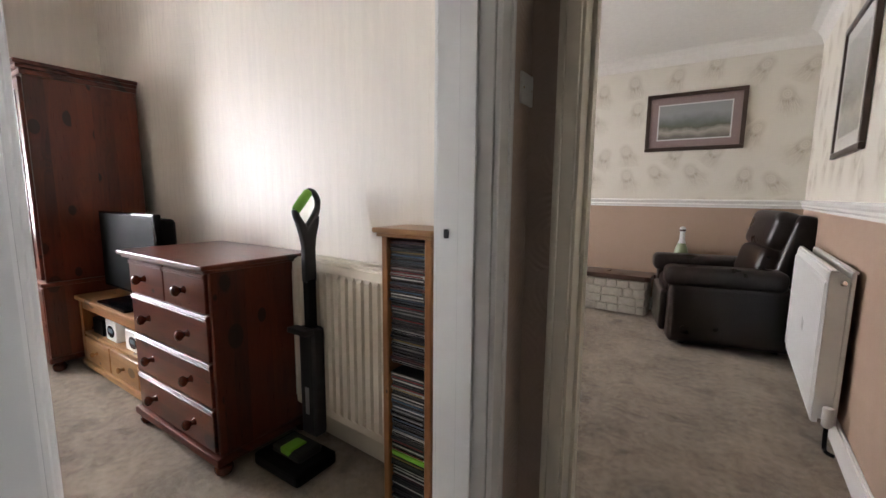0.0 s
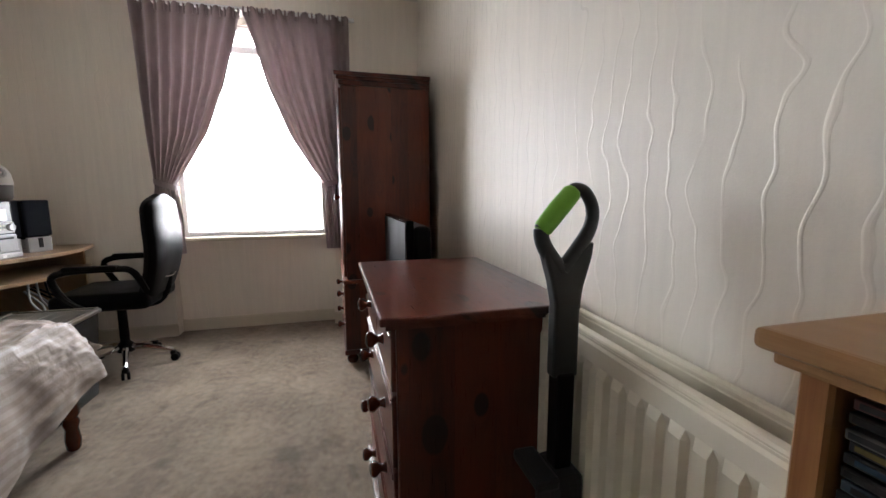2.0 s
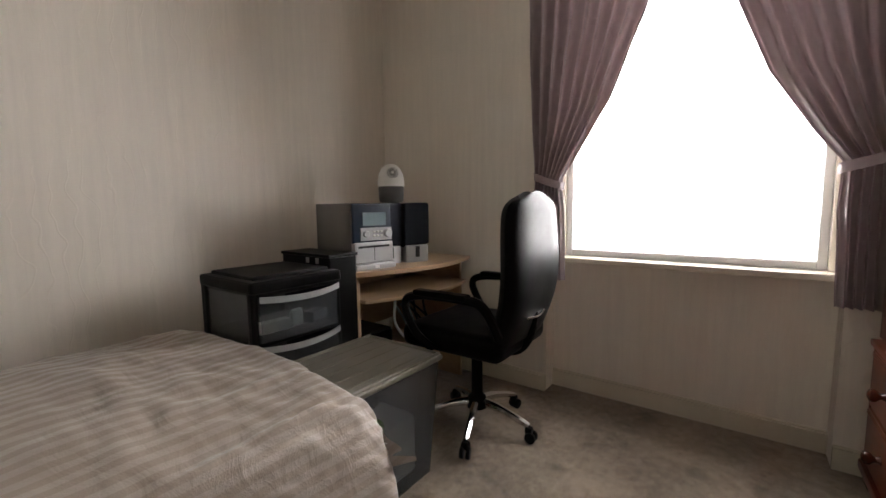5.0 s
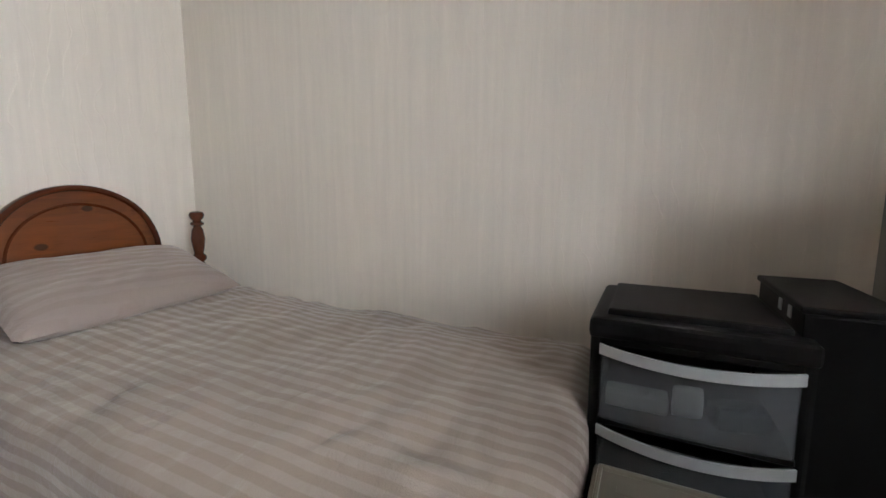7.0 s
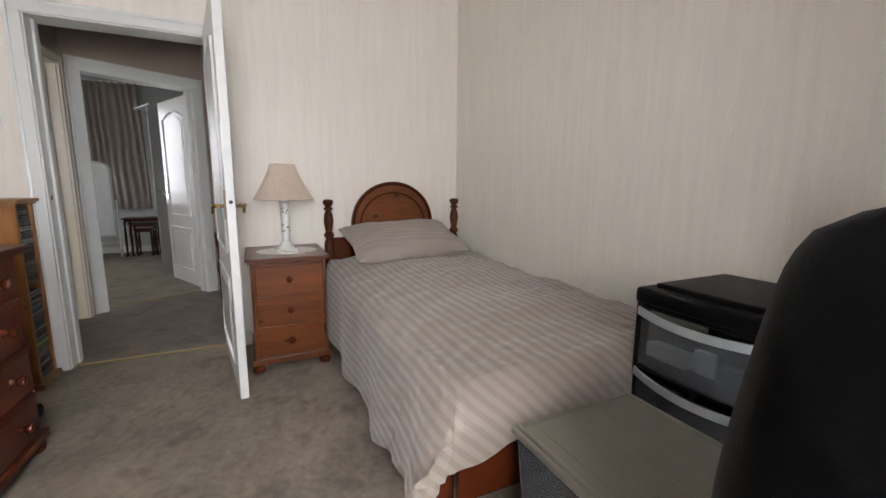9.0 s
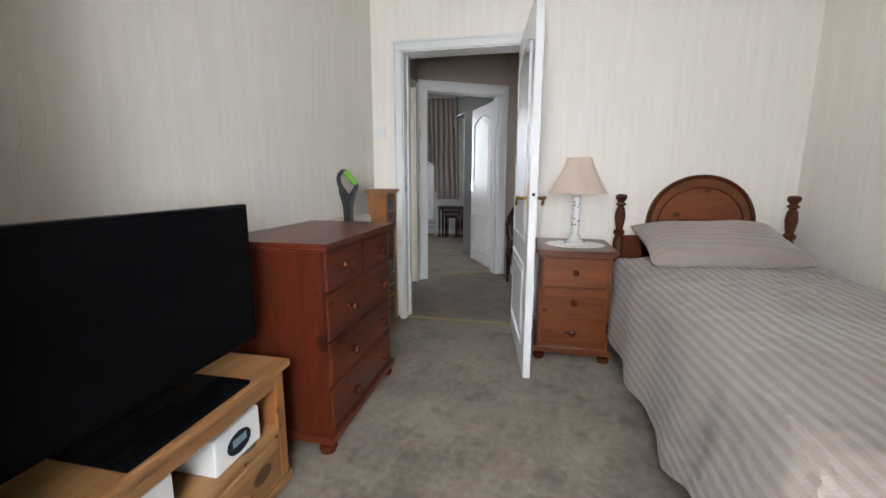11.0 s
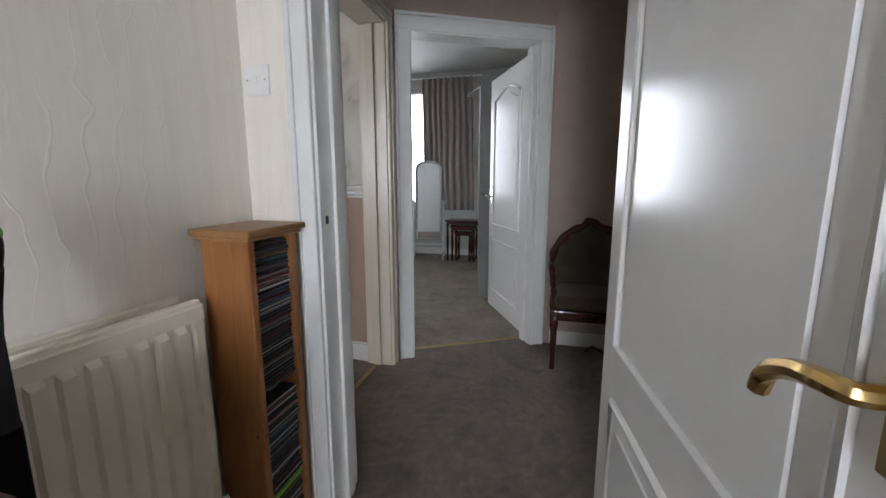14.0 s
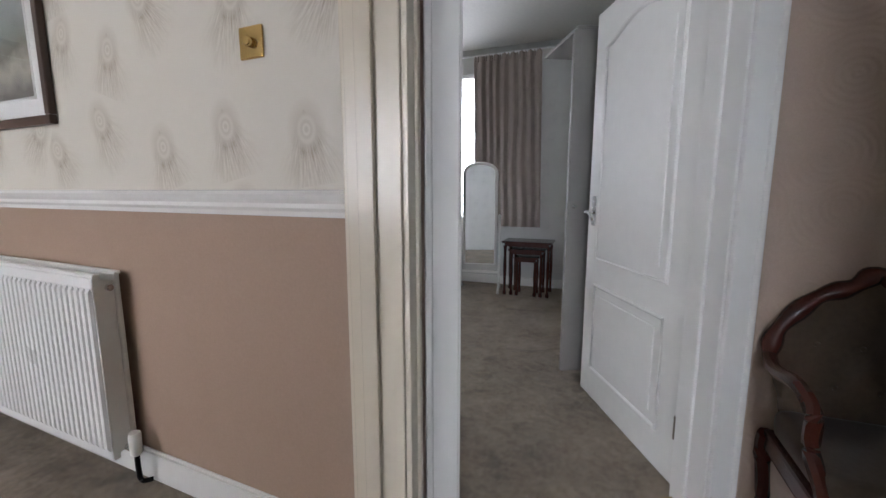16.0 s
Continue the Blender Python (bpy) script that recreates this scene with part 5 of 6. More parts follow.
for k in range(5):
    y = -0.14 + 0.07 * k
    part("lid_rib", box((-0.2, y - 0.012, 0.49), (0.2, y + 0.012, 0.4935), 0.001, 1), lid_plastic, cr)
for x in (-0.252, 0.244):
    part("clip", box((x, -0.06, 0.4), (x + 0.008, 0.06, 0.485), 0.003, 1), lid_plastic, cr)
for i, (x, y, w_, d_, h_, mt_, lb) in enumerate(((-0.1, 0.02, 0.16, 0.2, 0.24, paper_white, "white folded paper pack inside the clear crate"), (0.08, 0.03, 0.14, 0.22, 0.3, green_plastic, "yellow-green packet inside the clear crate"), (0.0, -0.1, 0.3, 0.1, 0.34, grey_plastic, "dark folded cloth inside the clear crate"))):
    g = thing("packet", (-3.83 + x, 0.05 + y, 0.006), lb, "packet")
    part("pack", box((-w_ / 2, -d_ / 2, 0), (w_ / 2, d_ / 2, h_), 0.02, 2), mt_, g)

# drawer tower
dt = thing("plastic_drawer_unit", (-3.755, -0.2, 0), "black plastic drawer unit with clear bowed drawers beside the bed", "drawer unit")
W, D, H = 0.2, 0.4, 0.825
for x in (-W, W - 0.025):
    part("side_frame", box((x, -D, 0.0), (x + 0.025, -0.36, H - 0.03), 0.006, 2), black_plastic, dt)
    part("side_frame", box((x, -0.04, 0.0), (x + 0.025, 0.0, H - 0.03), 0.01, 2), black_plastic, dt)
    part("side_pane", box((x + 0.008, -0.36, 0.03), (x + 0.016, -0.04, H - 0.06)), frosted, dt)
part("back_pane", box((-W + 0.025, -D, 0.02), (W - 0.025, -D + 0.008, H - 0.05)), grey_plastic, dt)
bm = bmesh.new()
add_box(bm, (-W - 0.004, -D - 0.004, H - 0.06), (W + 0.004, 0.006, H - 0.012), 0.016, 3)
add_box(bm, (-W + 0.03, -D + 0.03, H - 0.02), (W - 0.03, -0.04, H + 0.002), 0.008, 2)
part("top", bm, black_plastic, dt)
for k in range(4):
    z0 = 0.02 + k * 0.188
    z1 = z0 + 0.165
    part("divider", box((-W + 0.02, -D + 0.01, z1 + 0.004), (W - 0.02, 0.002, z1 + 0.022), 0.004, 1), black_plastic, dt)
    def bow(u, v, z0=z0, z1=z1):
        x = -W + 0.028 + u * (2 * W - 0.056)
        return (x, 0.004 + 0.03 * (1 - (2 * u - 1) ** 2) * (0.4 + 0.6 * v), z0 + v * (z1 - z0))
    d = part("drawer", grid_sheet(16, 4, bow, 0.003), frosted, dt, "clear plastic drawer")
    def strip(u, v, z1=z1):
        x = -W + 0.024 + u * (2 * W - 0.048)
        return (x, 0.012 + 0.034 * (1 - (2 * u - 1) ** 2), z1 - 0.012 + v * 0.023 - 0.009 * (1 - (2 * u - 1) ** 2))
    part("drawer_lip", grid_sheet(16, 2, strip, 0.006), handle_strip, d, "pale translucent grip")
for i, (x, z, mt_, sz, nm, lb) in enumerate(((0.1, 0.607, ceramic, (0.13, 0.05, 0.045), "bottle", "pale bottle lying in the clear top drawer"), (-0.0, 0.607, paper_white, (0.06, 0.02, 0.07), "card_box", "small white printed box in the clear top drawer"), (-0.09, 0.607, navy, (0.1, 0.06, 0.05), "pouch", "dark pouch in the clear top drawer"))):
    g = thing(nm, (-3.755 + x, -0.235, z), lb, "clutter", 8 * i)
    part("body", box((-sz[0] / 2, -sz[1] / 2, 0), (sz[0] / 2, sz[1] / 2, sz[2]), 0.012, 2), mt_, g)

pc = thing("tower_cabinet", (-4.01, -0.24, 0), "narrow black boxy tower standing between drawers and desk", "tower cabinet")
part("case", box((-0.075, -0.36, 0.0), (0.075, 0.0, 0.86), 0.006, 2), black_plastic, pc)
part("top_plate", box((-0.082, -0.365, 0.86), (0.082, 0.006, 0.874), 0.005, 2), black_plastic, pc)
for y in (-0.1, -0.17):
    part("socket", box((0.0745, y, 0.83), (0.077, y + 0.022, 0.855)), silver, pc)
ct = thing("computer_tower", (-4.27, -0.3, 0), "black computer tower standing in the dark under the desk", "computer")
part("case", box((-0.1, -0.42, 0.0), (0.1, 0.0, 0.44), 0.006, 2), black_plastic, ct)
part("front_panel", box((-0.095, 0.0, 0.01), (0.095, 0.012, 0.43), 0.008, 2), gloss_black, ct)
part("drive_slot", box((-0.075, 0.012, 0.34), (0.075, 0.0145, 0.375), 0.0), grey_plastic, ct)

# desk
dk = thing("computer_desk", (-4.08, -0.24, 0), "small beech-effect computer desk with a bowed front and keyboard shelf", "desk")
front = [(-0.86 * k / 16, 0.0 + 0.1 * math.sin(math.pi * k / 16) + 0.08 * k / 16) for k in range(17)]
part("top", prism(front + [(-0.86, -0.58), (0.0, -0.58)], 0.752, 0.775, "z", 0.003), beech, dk)
part("side_panel", box((-0.05, -0.56, 0.0), (-0.03, -0.03, 0.752), 0.002, 1), beech, dk)
part("side_panel", box((-0.84, -0.56, 0.0), (-0.82, 0.03, 0.752), 0.002, 1), beech, dk)
part("keyboard_shelf", prism([(p[0] * 0.88 - 0.055, p[1] - 0.0) for p in front] + [(-0.81, -0.35), (-0.055, -0.35)], 0.615, 0.633, "z", 0.002), beech, dk)
part("back_panel", box((-0.82, -0.56, 0.3), (-0.05, -0.545, 0.752)), beech, dk)
part("lower_shelf", box((-0.82, -0.54, 0.2), (-0.05, -0.15, 0.218)), beech, dk)
for i in range(4):
    g = thing("cable", (-4.3 - 0.07 * i, -0.2, 0.45), "loose grey cable hanging under the desk", "cable", 12 * i, "cables under the desk")
    part("lead", tube(smooth_path([(0, 0.0, 0.165), (0.03, 0.02, 0.06), (0.0, 0.06, -0.02), (-0.06, 0.02, 0.02), (-0.09, -0.08, 0.1)], 6), 0.006, 6), silver if i < 2 else black_plastic, g, smooth=True)

# hi-fi
hf = thing("hifi_stereo", (-4.11, -0.285, 0.775), "silver and navy mini hi-fi, reflection painted into its display, on the desk", "stereo", 170)
part("case", box((0.0, 0.02, 0.02), (0.225, 0.37, 0.325), 0.006, 2), hifi_grey, hf)
part("upper_front", box((0.0, 0.0, 0.13), (0.225, 0.022, 0.325), 0.008, 2), navy, hf)
part("lower_front", box((0.0, -0.012, 0.03), (0.225, 0.022, 0.135), 0.01, 2), silver, hf)
part("display", box((0.055, -0.002, 0.215), (0.19, 0.001, 0.28), 0.0), display, hf, "display window, its pale blue standing in for a reflection")
part("control_panel", box((0.04, -0.004, 0.142), (0.222, 0.001, 0.205), 0.0), silver, hf)
part("volume_knob", lathe([(0.022, 0.0), (0.022, -0.014), (0.019, -0.018), (0.002, -0.018)], (0.195, -0.004, 0.175), 20, "y"), silver, hf, smooth=True)
part("jog_knob", lathe([(0.016, 0.0), (0.016, -0.01), (0.013, -0.013), (0.002, -0.013)], (0.068, -0.004, 0.175), 20, "y"), silver, hf, smooth=True)
for i in range(3):
    for j in range(2):
        part("button", box((0.108 + 0.021 * i, -0.009, 0.16 + 0.02 * j), (0.123 + 0.021 * i, -0.004, 0.17 + 0.02 * j), 0.002, 1), white_plastic, hf)
part("cassette_slot", box((0.02, -0.014, 0.108), (0.2, -0.011, 0.118)), black_hole, hf)
part("cassette_split", box((0.11, -0.0135, 0.045), (0.112, -0.011, 0.108)), black_hole, hf)
part("disc_tray", box((-0.004, -0.03, 0.0), (0.229, 0.02, 0.03), 0.008, 2), silver, hf)
part("label_plate", box((0.1, -0.032, 0.008), (0.125, -0.029, 0.022)), paper_white, hf)
for i, (x, y, rz) in enumerate(((-4.395, -0.315, 172), (-4.535, -0.25, 158))):
    s = thing("loudspeaker", (x, y, 0.775), "dark hi-fi loudspeaker with grey foot, beside the stereo", "speaker", rz, "stereo speakers")
    part("cabinet", box((-0.07, 0.01, 0.02), (0.07, 0.2, 0.325), 0.006, 2), black_plastic, s)
    part("grille", box((-0.075, -0.012, 0.1), (0.075, 0.012, 0.328), 0.012, 3), speaker_cloth, s)
    part("foot", box((-0.07, -0.008, 0.0), (0.07, 0.15, 0.095), 0.01, 2), silver, s)
    part("port", box((-0.012, -0.011, 0.03), (0.012, -0.007, 0.09)), black_hole, s)
hm = thing("dehumidifier_pot", (-4.52, -0.42, 1.105), "small white domed moisture absorber pot on top of the speaker", "moisture absorber")
part("tank", lathe([(0.058, 0.0), (0.068, 0.012), (0.073, 0.09)], seg=24), hifi_grey, hm, "smoky grey tank", smooth=True)
part("dome", lathe([(0.076, 0.09), (0.075, 0.115), (0.068, 0.16), (0.052, 0.193), (0.028, 0.212), (0.001, 0.217)], seg=24), white_plastic, hm, "white slotted dome", smooth=True)
nrm = Vector((math.cos(radians(52)) * math.cos(radians(22)), math.sin(radians(52)) * math.cos(radians(22)), math.sin(radians(22))))
tx = Vector((0, 0, 1)).cross(nrm).normalized()
tz = nrm.cross(tx)
for k in range(14):
    pts = []
    for q in range(6):
        r, a = 0.01 + 0.0045 * q, 2 * math.pi * k / 14 + 0.13 * q
        pts.append(Vector((0, 0, 0.138)) + nrm * (0.0755 - r * r / 0.12) + tx * (r * math.cos(a)) + tz * (r * math.sin(a)))
    part("slot", tube(pts, 0.0022, 5), hifi_grey, hm)

# office chair
oc = thing("office_chair", (-4.452, 0.19, 0), "black leatherette swivel chair with chrome star base, facing the desk", "office chair", 1)
for k in range(5):
    a = radians(20 + 72 * k)
    c_, s_ = math.cos(a), math.sin(a)
    part("base_arm", tube(smooth_path([(0.03 * c_, 0.03 * s_, 0.13), (0.14 * c_, 0.14 * s_, 0.115), (0.27 * c_, 0.27 * s_, 0.075)], 4), [0.02] * 4 + [0.016] * 4 + [0.013], 8), chrome, oc, smooth=True)
    cs = part("caster", box((0.27 * c_ - 0.016, 0.27 * s_ - 0.016, 0.04), (0.27 * c_ + 0.016, 0.27 * s_ + 0.016, 0.07), 0.006, 2), black_plastic, oc)
    for o in (-0.014, 0.014):
        part("wheel", lathe([(0.012, -0.009), (0.025, -0.008), (0.026, 0.0), (0.025, 0.008), (0.012, 0.009)], (0, 0, 0), 14, "x", Matrix.Translation((0.28 * c_ - o * s_, 0.28 * s_ + o * c_, 0.026)) @ Matrix.Rotation(a + 1.57, 4, "Z")), black_plastic, cs, smooth=True)
part("gas_lift", lathe([(0.05, 0.1), (0.045, 0.15), (0.028, 0.17), (0.026, 0.4), (0.06, 0.42)], seg=16), black_plastic, oc, smooth=True)
part("mechanism", box((-0.1, -0.1, 0.4), (0.1, 0.1, 0.435), 0.01, 2), black_plastic, oc)
part("seat", box((-0.25, -0.27, 0.43), (0.25, 0.25, 0.54), 0.05, 4), black_leather, oc, smooth=True)
def back_outline(u, v, side):
    z = 0.5 + v * 0.64
    t = 2 * u - 1
    w = 0.235 + 0.03 * math.sin(math.pi * min(1, v * 1.1)) - 0.0 * v
    top = max(0.0, (v - 0.8) / 0.2)
    w *= math.sqrt(max(0.02, 1 - 0.7 * top ** 5))
    lean = 0.21 + 0.1 * v + 0.03 * math.sin(v * math.pi * 1.5)
    dep = 0.055 * math.sqrt(max(0, 1 - t ** 4)) * (1 - 0.6 * top ** 3)
    ridge = 0.008 * abs(math.sin(v * math.pi * 4)) if side < 0 else 0.0
    return (t * w, lean + side * dep - (ridge * (1 - abs(t)) if side < 0 else 0), z - 0.03 * top * t * t)
for side, nm in ((1, "back_shell"), (-1, "back_cushion")):
    part(nm, grid_sheet(24, 32, lambda u, v, s=side: back_outline(u, v, s)), black_leather, oc, smooth=True)
part("back_bar", tube(smooth_path([(0, 0.05, 0.41), (0, 0.2, 0.42), (0, 0.27, 0.5), (0, 0.29, 0.62)], 5), 0.022, 8), black_plastic, oc, smooth=True)
part("back_trim", tube(smooth_path([(-0.2, 0.275, 0.62), (0, 0.31, 0.6), (0.2, 0.275, 0.62)], 8), 0.005, 6), chrome, oc, smooth=True)
for x in (-0.29, 0.29):
    part("armrest", tube(smooth_path([(x * 0.82, 0.24, 0.55), (x, 0.2, 0.68), (x, 0.1, 0.7), (x, -0.14, 0.69), (x, -0.2, 0.64), (x, -0.14, 0.52), (x * 0.85, -0.08, 0.45)], 6), 0.02, 8), black_plastic, oc, smooth=True)
    part("arm_pad", box((x - 0.028, -0.14, 0.695), (x + 0.028, 0.13, 0.722), 0.012, 3), black_plastic, oc)


# switches
def wall_switch(name, m, mat, label, dimmer=False):
    e = tagged(new(name), label, "light switch")
    e.matrix_basis = m
    part("plate", box((-0.043, 0, -0.043), (0.043, 0.008, 0.043), 0.004, 2), mat, e)
    if dimmer:
        part("dial", lathe([(0.014, 0.008), (0.013, 0.022), (0.011, 0.024)], (0, 0, 0), 18, "y"), mat, e, smooth=True)
    else:
        part("rocker", box((-0.006, 0.008, -0.012), (0.006, 0.013, 0.012), 0.002, 1), mat, e)
    for x in (-0.03, 0.03):
        part("screw", lathe([(0.003, 0.008), (0.003, 0.009)], (x, 0, 0), 8, "y"), dull_brass, e)
    return e


def facing(p0, p1, s, z, off=0.0):
    m, n = along(p0, p1)
    return m @ Matrix.Translation((s, off, z))


wall_switch("light_switch", facing((-1.36, -0.8), (-1.36, 2.2), 0.8 + 2.06, 1.436), white_plastic, "white plastic light switch beside the bedroom doorway")
wall_switch("light_switch", facing((-1.19, 2.2), (-1.19, -1.8), 0.125, 1.433), white_plastic, "white plastic light switch in the dark hall corner")
wall_switch("light_switch", facing((0.385, -1.8), (0.385, 1.2), 1.8 + 0.735, 1.467), white_plastic, "white wall thermostat plate on the hall wall")
wall_switch("light_switch", facing((0.385, -1.8), (0.385, 1.2), 1.8 + 0.465, 1.476), white_plastic, "white blank plate on the hall wall")
wall_switch("dimmer_switch", facing(LX0, LX1, 0.325, 1.515), brass, "brass dimmer switch on the feather wallpaper", True)


# ---- things: hall ----
hs = thing("telephone_seat", (0.375, 1.15, 0), "carved mahogany telephone seat with buttoned velvet back and side table", "telephone seat")
crest = smooth_path([(-0.02, 0.02, 0.62), (-0.012, 0.0, 0.7), (-0.008, -0.08, 0.8), (-0.006, -0.16, 0.84), (-0.006, -0.21, 0.88), (-0.006, -0.26, 0.85), (-0.006, -0.37, 0.8), (-0.008, -0.45, 0.7), (-0.01, -0.52, 0.63), (-0.012, -0.62, 0.6), (-0.014, -0.72, 0.585)], 6)
part("back_rail", tube(crest, [0.02 + 0.008 * math.sin(i * 0.5) ** 2 for i in range(len(crest))], 10), mahogany, hs, smooth=True)
low = [(-0.03, 0.0, 0.42), (-0.03, -0.72, 0.42)]
def back_pad(u, v):
    i = u * (len(crest) - 1)
    p = crest[int(i)].lerp(crest[min(len(crest) - 1, int(i) + 1)], i - int(i))
    q = Vector((-0.04, -0.02 - 0.7 * u, 0.42))
    r = q.lerp(p, v)
    bulge = 0.03 * math.sin(math.pi * v) * math.sin(math.pi * u) ** 0.4
    but = 0.012 * (math.cos(u * 2 * math.pi * 5) * math.cos(v * 2 * math.pi * 2.5))
    return (r.x - bulge - but * math.sin(math.pi * v), r.y, r.z)
part("back_upholstery", grid_sheet(48, 20, back_pad, 0.012), seat_velvet, hs, "buttoned olive velvet back", smooth=True)
for k in range(5):
    for j in range(2):
        part("button", lathe([(0.008, 0), (0.006, -0.006), (0.001, -0.008)], (-0.075 + 0.004 * j, -0.12 - 0.1 * k + 0.05 * j, 0.56 + 0.12 * j - (0.08 if k > 2 else 0)), 10, "x"), seat_velvet, hs, smooth=True)
part("seat_cushion", box((-0.39, -0.57, 0.37), (-0.03, 0.0, 0.46), 0.035, 3), seat_velvet, hs, smooth=True)
part("seat_rail", box((-0.4, -0.74, 0.31), (-0.01, 0.01, 0.375), 0.012, 2), mahogany, hs)
for x, y, sp in ((-0.385, 0.0, -1), (-0.02, -0.0, 1), (-0.385, -1.18, -1), (-0.02, -1.18, 1)):
    part("leg", tube(smooth_path([(x, y, 0.36), (x + sp * 0.015, y, 0.28), (x - sp * 0.02, y, 0.14), (x, y, 0.03), (x + sp * 0.02, y, 0.0)], 5), [0.026] * 6 + [0.02] * 5 + [0.014] * 5 + [0.016] * 5, 8), mahogany, hs, smooth=True)
part("arm", tube(smooth_path([(-0.02, 0.02, 0.62), (-0.1, 0.03, 0.6), (-0.24, 0.03, 0.62), (-0.31, 0.02, 0.58), (-0.3, 0.01, 0.48), (-0.36, 0.0, 0.4), (-0.385, 0.0, 0.34)], 6), 0.019, 8), mahogany, hs, smooth=True)
part("table_top", box((-0.42, -1.25, 0.51), (0.0, -0.58, 0.54), 0.008, 2), mahogany, hs)
part("table_apron", box((-0.39, -1.22, 0.43), (-0.02, -0.62, 0.51), 0.006, 1), mahogany, hs)
ph = thing("cordless_phone", (0.22, 0.48, 0.54), "black cordless phone upright in its charging cradle", "telephone", 20)
part("cradle", box((-0.05, -0.05, 0), (0.05, 0.05, 0.03), 0.012, 2), black_plastic, ph)
part("handset", box((-0.022, -0.014, 0.025), (0.022, 0.014, 0.19), 0.009, 2), gloss_black, ph)
part("keypad", box((-0.016, -0.0155, 0.05), (0.016, -0.0135, 0.12)), grey_plastic, ph)
for k in range(3):
    g = thing("cable", (0.25, 0.75 - 0.1 * k, 0.008), "tangled black cable on the carpet under the seat", "cable", 40 * k, "cables under the seat")
    r3 = random.Random(k)
    part("lead", tube(smooth_path([(r3.uniform(-0.12, 0.08), -0.14 + 0.055 * i, 0.0 + r3.uniform(0, 0.05)) for i in range(7)], 6), 0.005, 6), black_plastic, g, smooth=True)

# ---- things: living room ----
ac = thing("recliner_armchair", (-0.6, 4.88, 0), "plump dark brown leather recliner armchair in the corner", "armchair", -78)
part("base", box((-0.36, -0.36, 0.05), (0.36, 0.4, 0.3), 0.05, 3), sofa_leather, ac, smooth=True)
part("seat_cushion", box((-0.27, -0.42, 0.28), (0.27, 0.2, 0.48), 0.07, 4), sofa_leather, ac, smooth=True)
part("footrest", box((-0.27, -0.46, 0.07), (0.27, -0.38, 0.4), 0.035, 3), sofa_leather, ac, smooth=True)
for x in (-0.36, 0.36):
    part("arm_side", box((x - 0.09, -0.42, 0.04), (x + 0.09, 0.36, 0.5), 0.05, 4), sofa_leather, ac, smooth=True)
    part("arm_pad", box((x - 0.11, -0.46, 0.47), (x + 0.11, 0.3, 0.62), 0.065, 4), sofa_leather, ac, smooth=True)
bkm = Matrix.Translation((0, 0.3, 0.4)) @ Matrix.Rotation(radians(-14), 4, "X")
part("backrest", box((-0.33, -0.1, 0.0), (0.33, 0.16, 0.62), 0.08, 4, bkm), sofa_leather, ac, smooth=True)
part("lumbar_cushion", box((-0.27, -0.2, 0.04), (0.27, -0.04, 0.34), 0.075, 4, bkm), sofa_leather, ac, smooth=True)
part("head_cushion", box((-0.28, -0.2, 0.33), (0.28, -0.02, 0.62), 0.08, 4, bkm), sofa_leather, ac, smooth=True)
for x in (-0.3, 0.3):
    for y in (-0.3, 0.3):
        part("foot", lathe([(0.025, 0), (0.03, 0.05)], (x, y, 0), 10), black_plastic, ac)


def picture(name, m, w, h, label, mount=mount_mauve):
    """A framed print, hung on a wall. Centre at the origin, face towards +y."""
    e = tagged(new(name), label, "picture")
    e.matrix_basis = m
    f = 0.035
    part("backing", box((-w / 2 + 0.01, 0.002, -h / 2 + 0.01), (w / 2 - 0.01, 0.012, h / 2 - 0.01)), mount, e)
    part("print", box((-w / 2 + 0.11, 0.012, -h / 2 + 0.11), (w / 2 - 0.11, 0.014, h / 2 - 0.11)), landscape, e)
    bm = bmesh.new()
    for lo, hi in (((-w / 2 + 0.1, 0.012, h / 2 - 0.11), (w / 2 - 0.1, 0.015, h / 2 - 0.1)), ((-w / 2 + 0.1, 0.012, -h / 2 + 0.1), (w / 2 - 0.1, 0.015, -h / 2 + 0.11)), ((-w / 2 + 0.1, 0.012, -h / 2 + 0.11), (-w / 2 + 0.11, 0.015, h / 2 - 0.11)), ((w / 2 - 0.11, 0.012, -h / 2 + 0.11), (w / 2 - 0.1, 0.015, h / 2 - 0.11))):
        add_box(bm, lo, hi)
    part("slip", bm, paper_white, e, "pale inner slip")
    for lo, hi in (((-w / 2, 0, h / 2 - f), (w / 2, 0.025, h / 2)), ((-w / 2, 0, -h / 2), (w / 2, 0.025, -h / 2 + f)), ((-w / 2, 0, -h / 2 + f), (-w / 2 + f, 0.025, h / 2 - f)), ((w / 2 - f, 0, -h / 2 + f), (w / 2, 0.025, h / 2 - f))):
        part("frame", box(lo, hi, 0.005, 2), darkwood, e)
    p = part("glazing", box((-w / 2 + f, 0.016, -h / 2 + f), (w / 2 - f, 0.018, h / 2 - f)), pane_glass, e)
    p.visible_shadow = False
    return e


picture("picture", facing((-0.06, LY), (-3.6, LY), 0.85, 1.83, 0.002), 0.79, 0.53, "wide landscape print with mauve mount in a dark wooden frame")
picture("picture", facing(LX0, LX1, 1.7, 1.73, 0.002), 0.72, 0.74, "large landscape print in a dark wooden frame on the feather wallpaper", paper_white)

ht = thing("stone_hearth", (-1.95, 5.12, 0), "low cream stone hearth unit with a dark wooden shelf", "hearth")
part("core", box((-0.4, 0.02, 0.0), (0.78, 0.3, 0.33)), stone_mat, ht)
r4 = random.Random(11)
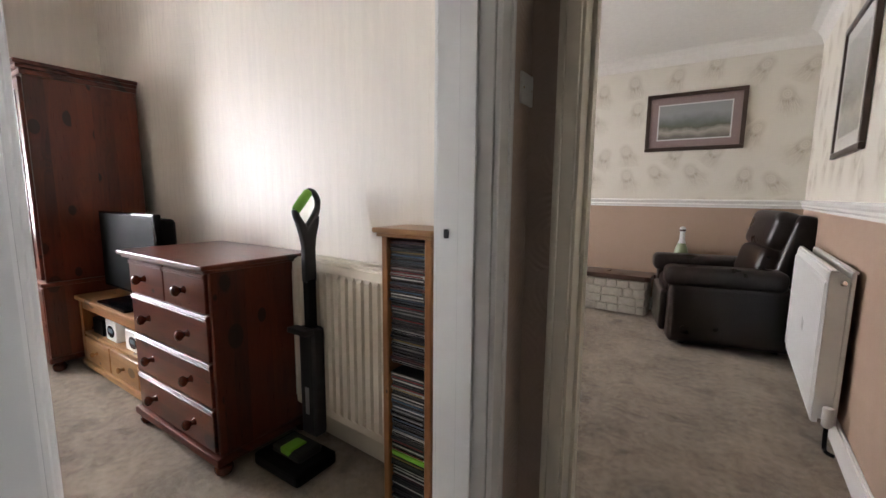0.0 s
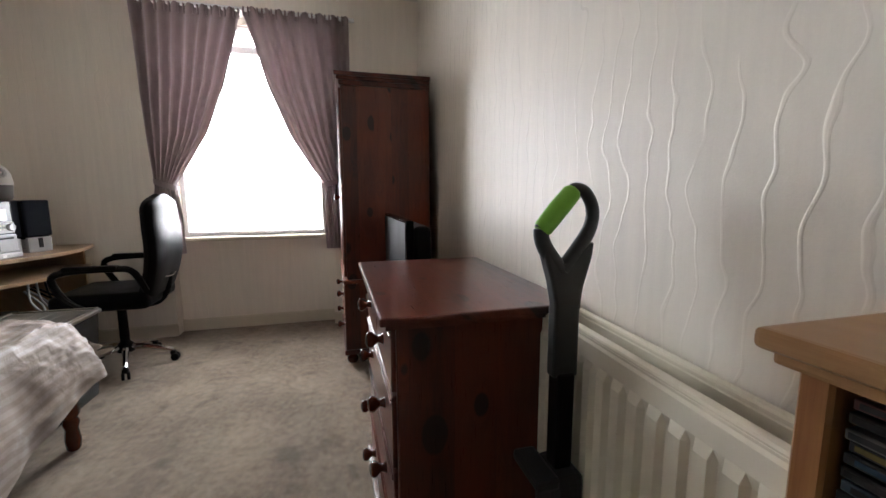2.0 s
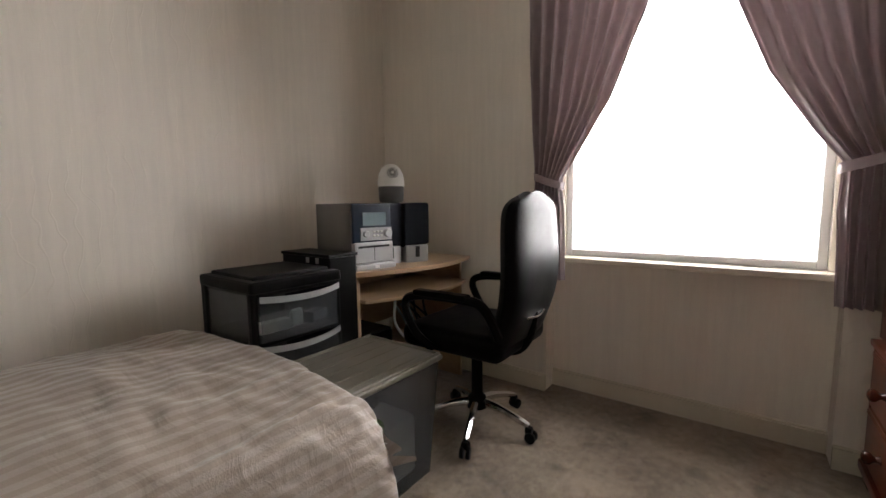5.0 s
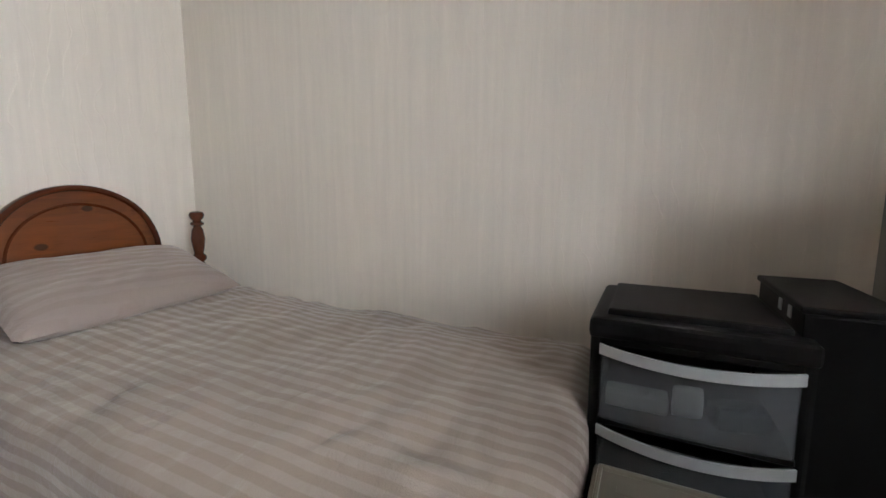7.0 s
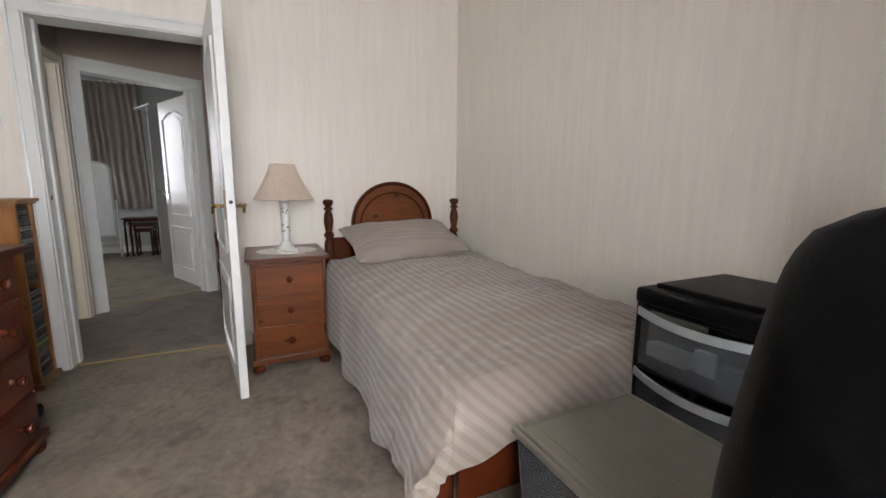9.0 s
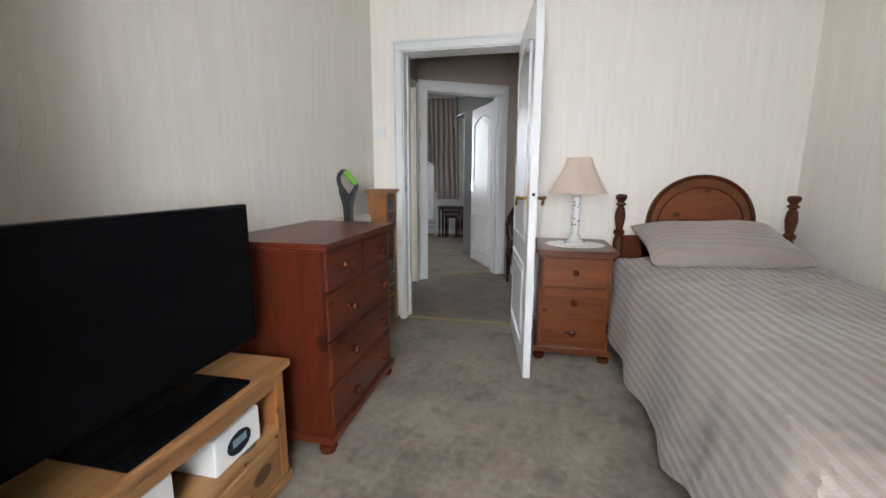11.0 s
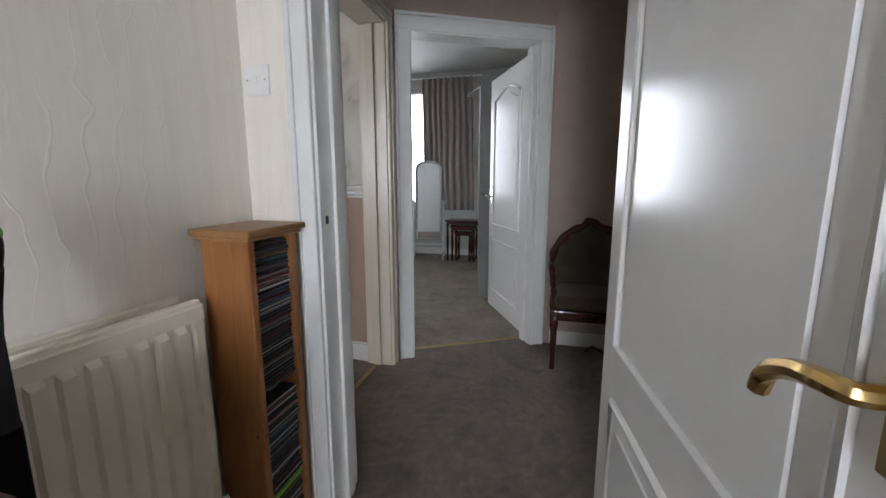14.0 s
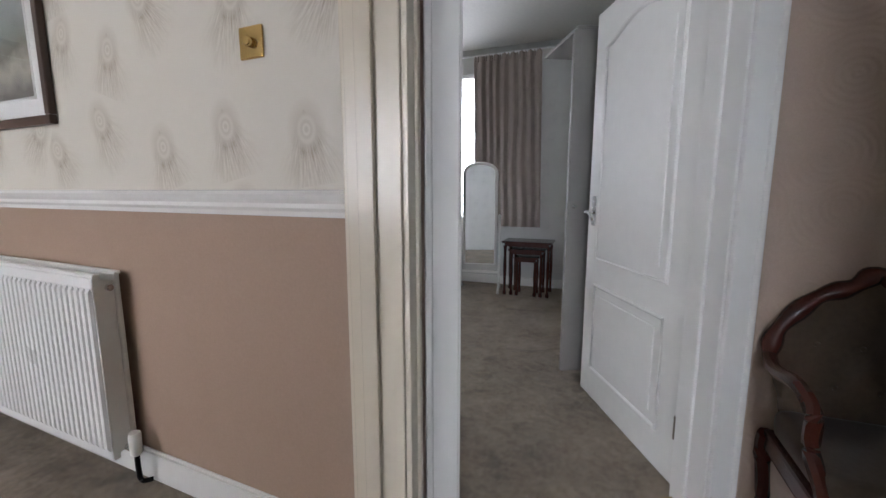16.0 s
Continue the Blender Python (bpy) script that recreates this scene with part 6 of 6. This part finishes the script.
for row in range(4):
    x = -0.4
    while x < 0.76:
        ww = min(r4.uniform(0.09, 0.2), 0.785 - x)
        part("stone", box((x + 0.004, 0.0 - r4.uniform(0, 0.012), 0.006 + row * 0.082), (x + ww - 0.004, 0.03, 0.08 + row * 0.082), 0.008, 2), stone_mat, ht)
        x += ww
    part("stone", box((0.77, 0.03, 0.006 + row * 0.082), (0.792 + r4.uniform(0, 0.008), 0.28, 0.08 + row * 0.082), 0.008, 2), stone_mat, ht)
part("shelf", box((-0.45, -0.02, 0.335), (0.82, 0.32, 0.38), 0.006, 2), darkwood, ht)
part("ledge_core", box((0.83, 0.19, 0.0), (1.1, 0.3, 0.33)), stone_mat, ht)
part("ledge", box((0.822, 0.185, 0.335), (1.11, 0.315, 0.38), 0.006, 2), darkwood, ht)
bt = thing("bottle", (-0.918, 5.372, 0.38), "large green bottle with pale label and white foil on the hearth", "bottle")
bt.scale = (0.95, 0.95, 1.1)
part("glass", lathe([(0.06, 0), (0.066, 0.012), (0.066, 0.19), (0.056, 0.24), (0.03, 0.3), (0.022, 0.33)], seg=20), sprig, bt, smooth=True)
part("label", lathe([(0.0675, 0.06), (0.0675, 0.18)], seg=20), paper_white, bt)
part("neck_foil", lathe([(0.036, 0.285), (0.025, 0.32), (0.022, 0.38), (0.027, 0.39), (0.027, 0.42), (0.012, 0.432), (0.002, 0.433)], seg=18), paper_white, bt, smooth=True)
part("neck_band", lathe([(0.0275, 0.392), (0.0285, 0.4), (0.0275, 0.41)], seg=18), darkwood, bt, smooth=True)

# ---- things: far bedroom ----
curtain("curtain", 3.53, [(0, 2.33), (1, 2.29)], [(0, 3.08), (0.3, 3.07), (1, 3.05)], 2.59, 0.70, curtain_grey, "grey-brown lined curtain drawn beside the far window", None, 8, 0.024, 7, -1)
fixed("curtain_pole", lathe([(0.012, 2.2), (0.012, 4.6)], (3.53, 0, 2.6), 10, "y"), upvc, "slim curtain rail over the far window", "curtain rail")
mi = thing("cheval_mirror", (3.22, 2.9, 0), "white-framed cheval mirror with an arched top on splayed feet", "mirror", 100)
mo = [(-0.175, 0.3), (0.175, 0.3), (0.175, 1.3)] + [(0.175 * math.cos(math.pi * k / 16), 1.3 + 0.1 * math.sin(math.pi * k / 16)) for k in range(1, 16)] + [(-0.175, 1.3)]
mf = part("glass", prism([(p[0] * 0.94, 0.85 + (p[1] - 0.85) * 0.985) for p in mo], -0.006, 0.006, "y"), mirror_mat, mi, "mirror glass")
part("frame", tube([(p[0], 0.0, p[1]) for p in mo], 0.018, 8, True), gloss, mi, smooth=True)
for x in (-0.215, 0.215):
    part("post", lathe([(0.014, 0.06), (0.016, 0.2), (0.012, 0.5), (0.015, 0.8), (0.018, 0.84), (0.004, 0.86)], (x, 0, 0), 12), gloss, mi, smooth=True)
    part("foot", tube(smooth_path([(x, -0.17, 0.012), (x, -0.09, 0.05), (x, 0, 0.09), (x, 0.09, 0.05), (x, 0.17, 0.012)], 4), 0.014, 8), gloss, mi, smooth=True)
part("stretcher", box((-0.215, -0.012, 0.2), (0.215, 0.012, 0.23), 0.004, 1), gloss, mi)
for i, (w_, h_, d_) in enumerate(((0.26, 0.58, 0.17), (0.19, 0.5, 0.14), (0.13, 0.42, 0.11))):
    nt_ = thing("nesting_table", (3.28 - 0.03 * i, 2.37, 0), "dark mahogany nesting table below the far curtain", "nest of tables", 0, "nest of tables")
    part("top", box((-d_, -w_, h_ - 0.02), (d_, w_, h_), 0.006, 2), mahogany, nt_)
    part("apron", box((-d_ + 0.02, -w_ + 0.03, h_ - 0.055), (d_ - 0.02, w_ - 0.03, h_ - 0.02)), mahogany, nt_)
    for x in (-d_ + 0.03, d_ - 0.03):
        for y in (-w_ + 0.035, w_ - 0.035):
            part("leg", lathe([(0.016, 0), (0.02, 0.015), (0.012, 0.06), (0.018, h_ * 0.5), (0.013, h_ * 0.8), (0.019, h_ - 0.05)], (x, y, 0), 10), mahogany, nt_, smooth=True)
cb = thing("cupboard", (1.37, 1.86, 0), "tall grey fitted cupboard with its door ajar behind the room door", "cupboard", 27)
part("side_panel", box((0.0, -0.5, 0.0), (0.5, -0.48, 1.98), 0.002, 1), cupboard_grey, cb)
part("door", box((-0.022, -0.5, 0.02), (0.0, 0.0, 1.98), 0.003, 1), cupboard_grey, cb)
part("knob", lathe([(0.006, 0.0), (0.012, 0.014), (0.012, 0.022), (0.002, 0.025)], (-0.06, -0.03, 1.02), 12, "x"), chrome, cb, smooth=True)
part("top", box((-0.02, -0.5, 1.982), (0.5, -0.02, 2.0)), cupboard_grey, cb)
